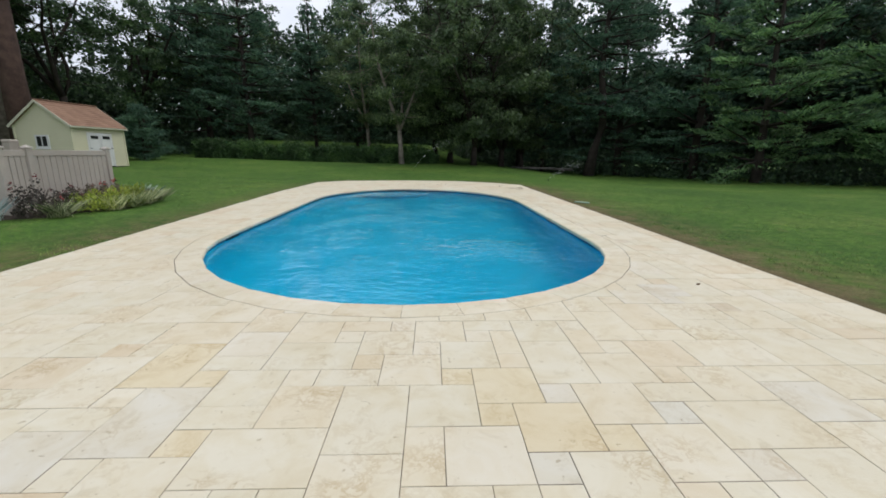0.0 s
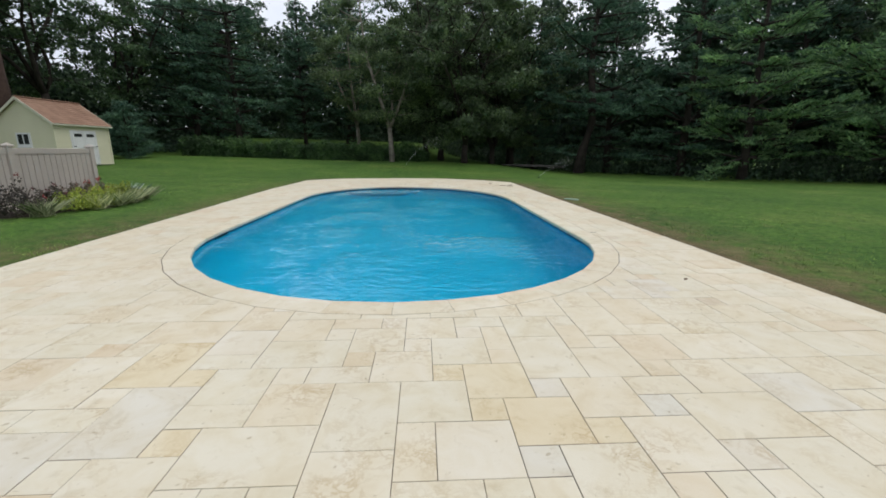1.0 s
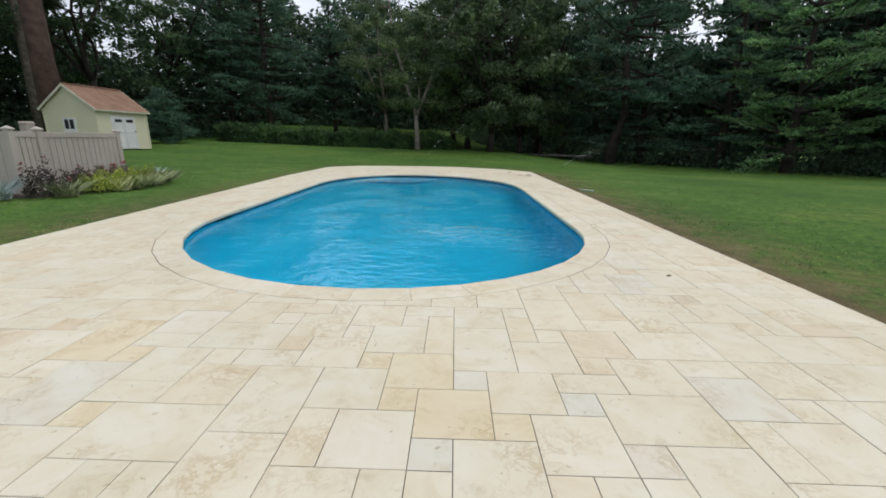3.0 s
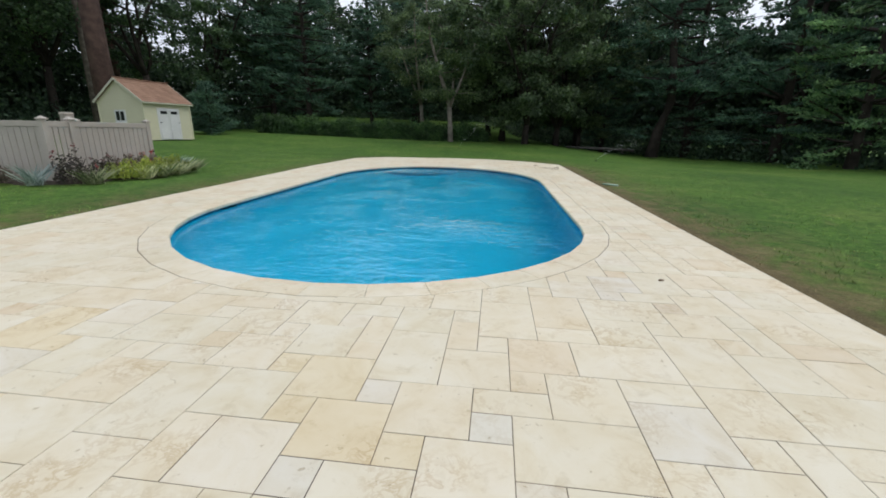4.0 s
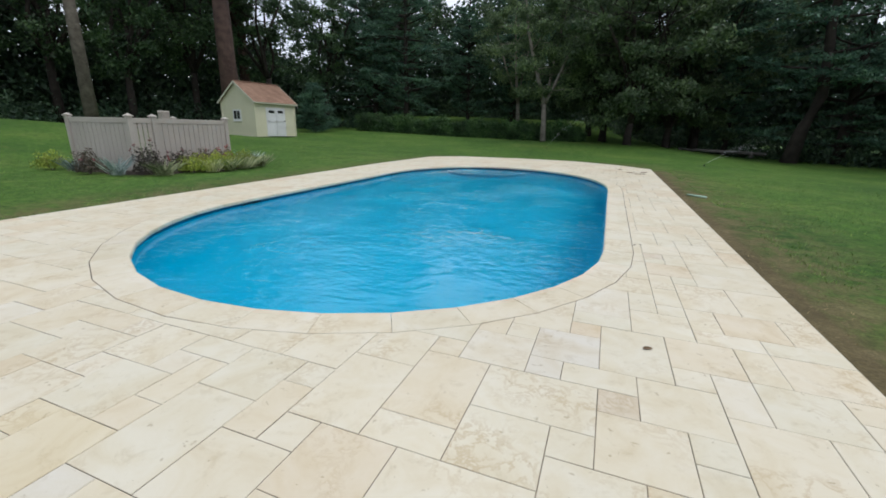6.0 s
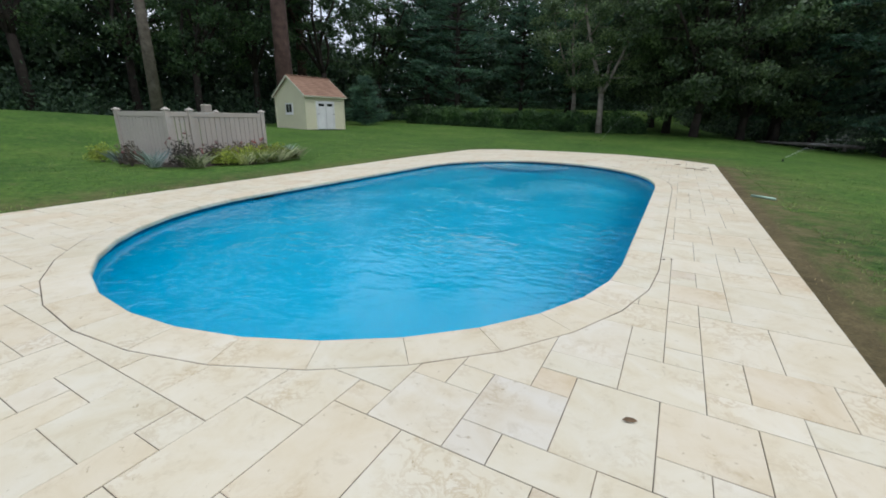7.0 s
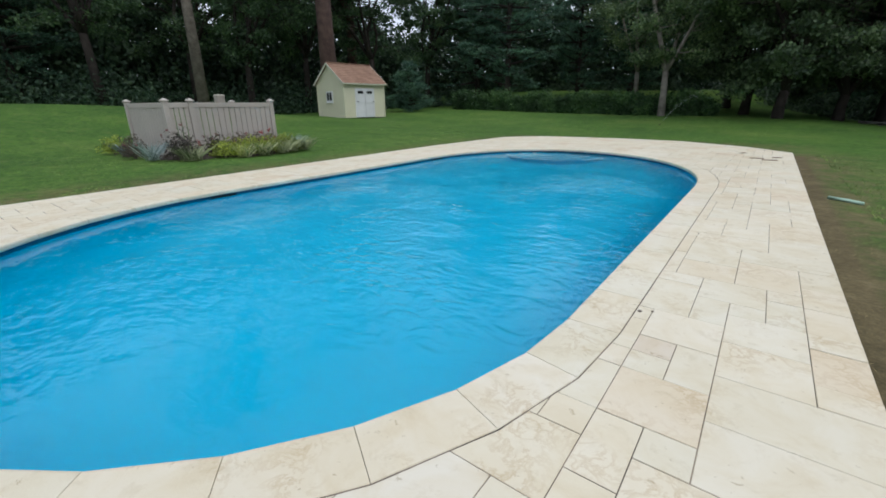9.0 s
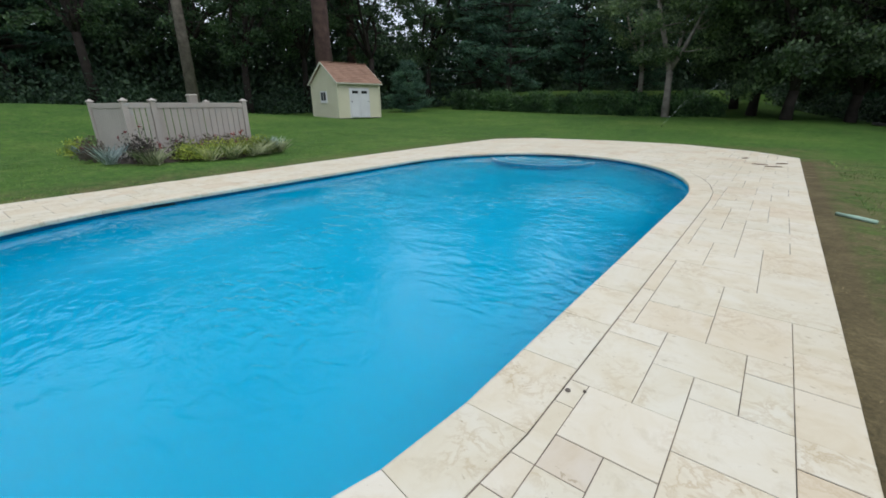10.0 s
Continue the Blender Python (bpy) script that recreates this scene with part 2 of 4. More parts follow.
DARK = grainy("dark_void", (0.008, 0.009, 0.01), (0.016, 0.017, 0.02), 3, 0.5, 0.05)
BARK = grainy("grey_bark", (0.085, 0.07, 0.056), (0.20, 0.17, 0.14), 3.0, 0.95, 0.9, 14)
BARK_RED = grainy("red_brown_bark", (0.050, 0.030, 0.024), (0.115, 0.072, 0.056), 2.0, 0.95, 0.9, 12)
BARK_PALE = grainy("pale_bark", (0.15, 0.13, 0.105), (0.30, 0.27, 0.23), 2.5, 0.9, 0.6, 16)
BARK_DARK = grainy("dark_bark", (0.020, 0.016, 0.013), (0.05, 0.04, 0.032), 2.0, 0.95, 0.9, 12)
MULCH = grainy("dark_mulch", (0.018, 0.013, 0.010), (0.06, 0.045, 0.035), 5, 0.95, 0.9, 30)
NEEDLE = leaf_material("pine_needles", (0.030, 0.076, 0.055), (0.125, 0.230, 0.148), 0.6, 0.25)
# paler green, brightened further for light caught on the front boughs
NEEDLE_LIT = leaf_material("lit_pine_needles", (0.066, 0.150, 0.070), (0.205, 0.345, 0.150), 0.6, 0.3)
LEAF = leaf_material("broad_leaves", (0.030, 0.066, 0.032), (0.095, 0.160, 0.068), 0.5, 0.3)
LEAF_OLIVE = leaf_material("olive_leaves", (0.040, 0.070, 0.036), (0.128, 0.190, 0.090), 0.5, 0.3)
# leaf colour lowered for the shade inside the woods
LEAF_SHADED = leaf_material("shaded_leaves", (0.024, 0.052, 0.033), (0.076, 0.130, 0.070), 0.55, 0.2)
BIRCH_LEAF = leaf_material("birch_leaves", (0.055, 0.095, 0.045), (0.175, 0.250, 0.115), 0.5, 0.35)
HEDGE = leaf_material("hedge_leaves", (0.026, 0.066, 0.026), (0.100, 0.185, 0.066), 0.5, 0.3)
YELLOW_LEAF = leaf_material("lime_leaves", (0.130, 0.190, 0.030), (0.320, 0.370, 0.075), 0.5, 0.3)
BLUE_GRASS = leaf_material("blue_grey_blades", (0.100, 0.160, 0.140), (0.480, 0.570, 0.550), 0.5, 0.2)
STRIPED = leaf_material("striped_blades", (0.07, 0.13, 0.03), (0.56, 0.58, 0.34), 0.5, 0.25)
ROSE_LEAF = leaf_material("rose_leaves", (0.060, 0.062, 0.045), (0.150, 0.115, 0.095), 0.5, 0.2)
PETAL = leaf_material("red_petals", (0.25, 0.03, 0.035), (0.42, 0.08, 0.085), 0.5, 0.2)
PETAL_DULL = leaf_material("faded_petals", (0.14, 0.04, 0.055), (0.30, 0.11, 0.12), 0.5, 0.2)
BLADE = leaf_material("grass_blades", (0.080, 0.160, 0.036), (0.235, 0.335, 0.095), 0.6, 0.25)
STRAW = leaf_material("dry_grass", (0.15, 0.12, 0.06), (0.26, 0.21, 0.12), 0.7, 0.2)
NAVY = grainy("navy_band", (0.014, 0.085, 0.17), (0.022, 0.125, 0.24), 3.0, 0.45, 0.03, 30)
PIPE = grainy("pale_green_plastic", (0.34, 0.50, 0.38), (0.44, 0.60, 0.47), 3, 0.45, 0.03)
STEP_WHITE = grainy("white_liner_step", (0.66, 0.80, 0.86), (0.74, 0.86, 0.90), 2, 0.5, 0.02)
PLASTIC = grainy("grey_beige_plastic", (0.32, 0.29, 0.24), (0.42, 0.38, 0.32), 2, 0.6, 0.05)
DRY_LEAF = grainy("dry_leaf", (0.10, 0.065, 0.035), (0.20, 0.13, 0.07), 20, 0.8, 0.2)
LOGBARK = grainy("weathered_log", (0.078, 0.072, 0.063), (0.156, 0.147, 0.132), 4, 0.9, 0.6, 20)


# ---- builders ----
def thing(name, label, category, at, group="", kind="", turn=0.0):
    ob = new(name)
    ob.empty_display_size = 0.2
    ob.matrix_basis = pose(*at, 0, 0, turn)
    return tagged(ob, label, category, group, kind)


def link_mesh(name, me, material, parent=None, label=""):
    if material:
        me.materials.append(material)
    ob = new(name, me)
    if parent:
        ob.parent = parent
    if label:
        tagged(ob, label)
    return ob


def part(name, bm, material, parent, label=""):
    me = bpy.data.meshes.new(name)
    bm.normal_update()
    bm.to_mesh(me)
    bm.free()
    return link_mesh(name, me, material, parent, label)


def smooth(ob):
    ob.data.polygons.foreach_set("use_smooth", [True] * len(ob.data.polygons))
    return ob


def box(bm, c, s, bevel=0.0, rz=0.0):
    r = bmesh.ops.create_cube(bm, size=1.0, matrix=pose(*c, 0, 0, rz) @ Matrix.Diagonal((*s, 1)))
    if bevel:
        edges = list({e for v in r["verts"] for e in v.link_edges})
        bmesh.ops.bevel(bm, geom=edges, offset=bevel, segments=1, affect="EDGES")
    return bm


def box_part(name, c, s, material, parent, bevel=0.004, label="", rz=0.0):
    return part(name, box(bmesh.new(), c, s, bevel, rz), material, parent, label)


def tube(bm, pts, radii, sides=7):
    """A tapered tube along points."""
    rings = []
    for k, p in enumerate(pts):
        p = Vector(p)
        d = (Vector(pts[min(k + 1, len(pts) - 1)]) - Vector(pts[max(k - 1, 0)])).normalized()
        a = d.orthogonal().normalized()
        c = d.cross(a)
        rings.append([bm.verts.new(p + radii[k] * (a * math.cos(2 * math.pi * s / sides) + c * math.sin(2 * math.pi * s / sides))) for s in range(sides)])
    for lo, hi in zip(rings, rings[1:]):
        # pick the offset between rings that twists least
        best = min(range(sides), key=lambda o: (lo[0].co - hi[o].co).length)
        for s in range(sides):
            bm.faces.new((lo[s], lo[(s + 1) % sides], hi[(s + 1 + best) % sides], hi[(s + best) % sides]))
    bm.faces.new(rings[0][::-1])
    bm.faces.new(rings[-1])
    return bm


def quad_mesh(name, corners):
    """A mesh of loose four-cornered leaves from an array of shape (n, 4, 3)."""
    n = len(corners)
    me = bpy.data.meshes.new(name)
    me.vertices.add(n * 4)
    me.vertices.foreach_set("co", corners.astype(np.float32).ravel())
    me.loops.add(n * 4)
    me.loops.foreach_set("vertex_index", np.arange(n * 4, dtype=np.int32))
    me.polygons.add(n)
    me.polygons.foreach_set("loop_start", np.arange(0, n * 4, 4, dtype=np.int32))
    me.update(calc_edges=True)
    return me


def leaves(rng, centres, length, width, along=None, droop=0.0):
    """Leaf rhombs at the centres; along: the way each points, or any way."""
    n = len(centres)
    d = rng.normal(size=(n, 3)) if along is None else along + rng.normal(size=(n, 3)) * 0.35
    d[:, 2] -= droop
    d /= np.linalg.norm(d, axis=1)[:, None] + 1e-9
    s = np.cross(d, rng.normal(size=(n, 3)))
    s /= np.linalg.norm(s, axis=1)[:, None] + 1e-9
    ln = length * rng.uniform(0.6, 1.3, (n, 1))
    wd = width * rng.uniform(0.6, 1.3, (n, 1))
    return np.stack([centres - d * ln / 2, centres + s * wd / 2, centres + d * ln / 2, centres - s * wd / 2], 1)


def blades(rng, roots, height, width, lean):
    """Upright grass blades: narrow quads with a bent tip."""
    n = len(roots)
    a = rng.uniform(0, 2 * np.pi, n)
    out = np.stack([np.cos(a), np.sin(a), np.zeros(n)], 1)
    side = np.stack([-np.sin(a), np.cos(a), np.zeros(n)], 1)
    h = height * rng.uniform(0.5, 1.25, (n, 1))
    tip = roots + out * h * lean * rng.uniform(0.2, 1.2, (n, 1)) + np.array([0, 0, 1.0]) * h
    w = side * width
    mid = roots * 0.5 + tip * 0.5 + np.array([0, 0, 1.0]) * h * 0.08
    return np.stack([roots - w / 2, roots + w / 2, mid + w * 0.45, tip], 1)


def ground_z(x, y):
    """The height of the lawn."""
    def ease(v):
        v = min(max(v, 0.0), 1.0)
        return v * v * (3 - 2 * v)
    bank = 1.55 * ease((-x - 11) / 17) * math.exp(-((y - 6) / 13) ** 2)
    rise = 0.36 * ease((-x - 8) / 14) * ease((y - 5) / 16) + 0.55 * ease((y - 22) / 16) * ease((14 - x) / 14)
    rise += 2.2 * ease((y - 38.5) / 22) * ease((9 - x) / 10)
    rise -= 0.5 * ease((x - 5) / 10) * ease((y - 8) / 20)
    bed = 0.08 * ease((-x - 6) / 2)
    return -0.035 + bank + rise + bed


# ---- ground ----
def build_ground():
    xs = [-900, -300, -140, -90, -70] + [-60 + 1.5 * k for k in range(36)] + [-5.4, -4.6, -2, 1, 4.1, 4.8, 6] + [7.5 + 1.5 * k for k in range(30)] + [56, 70, 100, 200, 400, 900]
    ys = [-900, -300, -100, -50, -25, -12, -5.6, -3, 0, 2] + [3.5 + 1.5 * k for k in range(9)] + [17.3, 18.5, 20] + [21.5 + 1.5 * k for k in range(30)] + [70, 80, 100, 140, 300, 900]
    bm = bmesh.new()
    grid = [[bm.verts.new((x, y, ground_z(max(x, -60), min(y, 70)) + (0.025 * noise.noise((x * 0.6, y * 0.6, 0)) if abs(x) > 6.5 else 0))) for x in xs] for y in ys]
    for j in range(len(ys) - 1):
        for i in range(len(xs) - 1):
            if xs[i] >= -4.6 and xs[i + 1] <= 4.1 and ys[j] >= -5.6 and ys[j + 1] <= 17.3:
                continue
            bm.faces.new((grid[j][i], grid[j][i + 1], grid[j + 1][i + 1], grid[j + 1][i]))
    ob = smooth(part("ground", bm, LAWN, None))
    tagged(ob, "green mown lawn with bare brown earth beside paving", "lawn", kind="structure")
    return ob


build_ground()

# ---- pool outline: four unequal quarter arcs joined by straight sides ----
R_POOL, COPING = 0.0, 0.33
WATER_Z = -0.106
# centre x and y, half width and half depth of each quarter: far right, far left, near left, near right
QUARTERS = ((-0.90, 11.0, 3.72, 4.65), (-0.90, 12.0, 2.70, 3.65), (-0.14, 5.98, 3.36, 3.74), (-0.14, 5.21, 2.96, 2.97))


def outline(r, step=0.6):
    """Corners of the pool's outline, r outside its edge, counterclockwise from the right; straight stones of about one step."""
    pts = []
    for k, (cx, cy, w, d) in enumerate(QUARTERS):
        count = max(4, round(1.57 * (w + d) / 2 / (step * 0.87 if k == 3 else step)))
        for i in range(count + 1):
            t = math.pi / 2 * (k + i / count)
            p = Vector((cx + (w + r) * math.cos(t), cy + (d + r) * math.sin(t)))
            if not pts or (p - pts[-1]).length > 0.3 * step:
                if pts and i == 0 and k in (2,):
                    n = round((p - pts[-1]).length / step)
                    pts += [pts[-1].lerp(p, m / n) for m in range(1, n)]
                pts.append(p)
    n = round((pts[0] - pts[-1]).length / step)
    last = pts[-1]
    pts += [last.lerp(pts[0], m / n) for m in range(1, n)]
    return pts


def subtract_convex(poly, hull):
    """The part of a convex polygon outside a convex hull that cuts one bite out of it."""
    def inside(p):
        return all((b - a).cross(p - a) > 0 for a, b in zip(hull, hull[1:] + hull[:1]))

    state = [inside(p) for p in poly]
    if all(state):
        return None

    def crossings(p, q):
        hits = []
        for k, (a, b) in enumerate(zip(hull, hull[1:] + hull[:1])):
            d, e = q - p, b - a
            den = d.cross(e)
            if abs(den) > 1e-9:
                t, s = (a - p).cross(e) / den, (a - p).cross(d) / den
                if 0 <= t <= 1 and 0 <= s < 1:
                    hits.append((t, k, p + d * t))
        return sorted(hits, key=lambda h: h[0])

    out, pend, first_in = [], None, None
    n = len(hull)

    def join(k_in, k_out):
        # the hull's corners from the point of entry to that of exit, along the shorter way
        fwd = [(k_in + 1 + i) % n for i in range((k_out - k_in) % n)]
        back = [(k_in - i) % n for i in range((k_in - k_out) % n)]
        return [hull[i] for i in (fwd if len(fwd) <= len(back) else back)]

    now_in = state[0]
    for p, q in zip(poly, poly[1:] + poly[:1]):
        if not now_in:
            out.append(p)
        for t, k, x in crossings(p, q):
            if not now_in:
                out.append(x)
                pend = k
                now_in = True
            else:
                if pend is not None:
                    out += join(pend, k)
                else:
                    first_in = (k, len(out))
                out.append(x)
                now_in = False
    if pend is not None and first_in is not None:
        k, at = first_in
        if now_in:
            out += join(pend, k)
    return out


def clip_half(poly, a, b):
    """Keeps what lies on the left of the line from a to b."""
    out = []
    for p, q in zip(poly, poly[1:] + poly[:1]):
        sp, sq = (b - a).cross(p - a), (b - a).cross(q - a)
        if sp >= 0:
            out.append(p)
        if sp * sq < 0:
            out.append(p + (q - p) * (sp / (sp - sq)))
    return out


DECK = [Vector(p) for p in ((-4.62, -5.6), (4.31, -5.6), (4.31, 18.0), (3.2, 19.4), (1.2, 20.7), (-1.2, 21.0), (-4.4, 20.6), (-5.55, 19.3), (-5.62, 14.0), (-5.05, 3.0))]


def slab(bm, poly, z, thick, ease=0.0022):
    """A stone with a slightly eased top edge."""
    n = len(poly)
    mid = sum(poly, Vector((0, 0))) / n
    top = []
    for k, p in enumerate(poly):
        d = mid - p
        top.append(bm.verts.new((*(p + d.normalized() * min(ease * 1.4, d.length * 0.3)), z)))
    rim = [bm.verts.new((*p, z - ease)) for p in poly]
    low = [bm.verts.new((*p, z - thick)) for p in poly]
    bm.faces.new(top)
    for k in range(n):
        j = (k + 1) % n
        bm.faces.new((rim[k], rim[j], top[j], top[k]))
        bm.faces.new((low[k], low[j], rim[j], rim[k]))


def build_deck():
    deck = thing("deck", "cream limestone patio paved in a mixed rectangular pattern", "patio", (0, 0, 0), kind="structure")
    bm = bmesh.new()
    outer = [bm.verts.new((*p, -0.003)) for p in DECK]
    inner = [bm.verts.new((*p, -0.003)) for p in outline(R_POOL + 0.16)]
    edges = [bm.edges.new((r[k], r[(k + 1) % len(r)])) for r in (outer, inner) for k in range(len(r))]
    bmesh.ops.triangle_fill(bm, edges=edges, use_beauty=True)
    low = [bm.verts.new((v.co.x, v.co.y, -0.2)) for v in outer]
    for k in range(len(outer)):
        j = (k + 1) % len(outer)
        bm.faces.new((low[k], low[j], outer[j], outer[k]))
    part("bedding", bm, JOINT, deck, "sandy bedding under the paving stones")
    return deck


DECK_OB = build_deck()

U = 0.2032


def build_paving(deck):
    rng = random.Random(11)
    x0, x1, y0, y1 = -29, 21, -28, 104
    taken = {}
    stones = []
    # the laying plan beside the pool's near end, farthest row first: joined equal letters are one stone, dots are left to chance
    plan = """
    .................................aa.
    ...............................bbaa.
    ...............................bbaab
    ..............................aadd.b
    ..............................ccddba
    ..............................ccbaba
    ..............................ccbcc.
    ..............................baacc.
    ...............................aabb.
    ...............................b.bb.
    ...............................a....
    ...............................cc...
    ...............................cc...
    ...............................ab...
    ...............................add..
    ...............................cdd..
    ............................bbacdd..
    ............................bbababb.
    ............................bbddabb.
    ............................aadd....
    ............................bccaabcc
    ..........................caaccaabcc
    .........................bbaaccbcaa.
    ......................bbabbcbbaacaa.
    ......................bbccaaadaabb..
    ......................aaccaaaccebb..
    .abbbddd..aaccdbbccaabaaccddbccdbb..
    ccbbbdddbbaabaabbabaadaabbddeeadcc..
    ccaa.caabbcccaa.ccbccdbccaaaeebbaa..
    aaccbbaaddcccbddccaccaaccaaaeebbaa..
    aaccbbaabaabaaddabbccaabddbbccddd...
    ...abbcddaaccbbccbbabbccddaaccddd...
    ...ccaaddbbccbbccaccbbabbbaab.......
    ...ccbbddcaaabbabbccaccbbbdcc.......
    .....bbabbaaaccabbabbccaccdcc.......
    ........bb...cc....bb...cc..........
    """
    grid = {}
    lines = plan.split()
    for j, line in enumerate(lines):
        for i, letter in enumerate(line):
            if letter != ".":
                grid[(-15 + i, 34 - j)] = letter
    for (c, r), letter in sorted(grid.items(), key=lambda k: (k[0][1], k[0][0])):
        if (c, r) in taken:
            continue
        w, d = 1, 1
        while grid.get((c + w, r)) == letter and (c + w, r) not in taken:
            w += 1
        while grid.get((c, r + d)) == letter:
            d += 1
        for i in range(w):
            for j in range(d):
                taken[(c + i, r + j)] = len(stones)
        stones.append((c, r, w, d))
    shapes = [(2, 3), (3, 2), (2, 2), (2, 2), (1, 2), (2, 1), (1, 1)]

    def upright_run(x, r):
        """How far a straight joint at column x already runs below row r."""
        k = 0
        while k < 8 and (x, r - 1 - k) in taken and taken.get((x - 1, r - 1 - k)) != taken[(x, r - 1 - k)]:
            k += 1
        return k

    def level_run(c, y):
        """How far a straight joint at the top of row y already runs to the left of column c."""
        k = 0
        while k < 8 and (c - 1 - k, y) in taken and taken.get((c - 1 - k, y + 1)) != taken[(c - 1 - k, y)]:
            k += 1
        return k

    for r in range(y0, y1):
        for c in range(x0, x1):
            if (c, r) in taken:
                continue
            best, score = (1, 1), -99.0
            for w, d in shapes:
                cells = [(c + i, r + j) for i in range(w) for j in range(d)]
                if any(k in taken or k[0] >= x1 for k in cells):
                    continue
                s = rng.uniform(0, 1.6) + 0.42 * w * d - 0.55 * max(0, upright_run(c + w, r) + d - 3) - 0.55 * max(0, level_run(c, r + d - 1) + w - 3)
                if s > score:
                    best, score = (w, d), s
            w, d = best
            for i in range(w):
                for j in range(d):
                    taken[(c + i, r + j)] = len(stones)
            stones.append((c, r, w, d))
    hull = outline(R_POOL + COPING + 0.007)
    gap = 0.0019
    pale = {(-8, 1), (-10, 0), (8, 0), (11, 2), (4, 3), (3, 0), (7, 2), (12, 12), (16, 25), (12, 11), (14, 10)}
    tan = {(-14, 8), (-9, 4), (-6, 1), (2, 3), (2, 2), (1, 4), (3, 1), (5, 1), (-7, 4)}
    near, far_bm = [], bmesh.new()
    for c, r, w, d in stones:
        east = 4.31 if c + w == x1 else (c + w) * U - gap
        poly = [Vector(p) for p in ((c * U + gap, r * U + gap), (east, r * U + gap), (east, (r + d) * U - gap), (c * U + gap, (r + d) * U - gap))]
        for a, b in zip(DECK, DECK[1:] + DECK[:1]):
            if poly:
                poly = clip_half(poly, a, b)
        if len(poly) < 3:
            continue
        poly = subtract_convex(poly, hull)
        if not poly or len(poly) < 3:
            continue
        area = abs(sum(a.cross(b) for a, b in zip(poly, poly[1:] + poly[:1]))) / 2
        if area < 0.0012:
            continue
        mid = sum(poly, Vector((0, 0))) / len(poly)
        z = rng.uniform(-0.0015, 0.0015)
        if -2.6 < mid.x and -0.3 < mid.y < 8.6 and (mid.y < 5.0 or mid.x > 0) and len(near) < 300:
            bm = bmesh.new()
            slab(bm, poly, z, 0.03)
            kind = STONE_PALE if (c, r) in pale else STONE_TAN if (c, r) in tan else STONE
            near.append(part("paving_stone", bm, kind, deck))
        else:
            slab(far_bm, poly, z, 0.03)
    ob = part("paving_field", far_bm, STONE_JOINED, deck)
    tagged(ob, kind="stuff")
    return len(near)


# ---- pool ----
def build_coping():
    coping = thing("pool_coping", "cream limestone coping with rounded nose round the pool", "coping", (0, 0, 0), kind="structure")
    inner, outer = outline(R_POOL), outline(R_POOL + COPING)
    n = len(inner)
    for k in range(n):
        a0, a1, b0, b1 = inner[k], inner[(k + 1) % n], outer[k], outer[(k + 1) % n]
        along = (a1 - a0).normalized() * 0.0018
        bm = bmesh.new()
        rings = []
        for p, q in ((a0 + along, b0 + along), (a1 - along, b1 - along)):
            o = (q - p).normalized()
            prof = [(q, -0.068), (q, -0.004), (q - o * 0.004, 0.001), (p + o * 0.022, 0.001)]
            prof += [(p + o * (0.022 - 0.022 * math.sin(a)), -0.021 + 0.022 * math.cos(a)) for a in (0.5, 1.0, 1.57)] + [(p, -0.046), (p + o * 0.006, -0.062)]
            prof += [(p + o * 0.03, -0.068)]
            rings.append([bm.verts.new((*v, z)) for v, z in prof])
        m = len(rings[0])
        for i in range(m):
            j = (i + 1) % m
            bm.faces.new((rings[0][i], rings[0][j], rings[1][j], rings[1][i]))
        bm.faces.new(rings[0])
        bm.faces.new(rings[1][::-1])
        bmesh.ops.recalc_face_normals(bm, faces=bm.faces[:])
        part("coping_stone", bm, STONE, coping)
    return coping


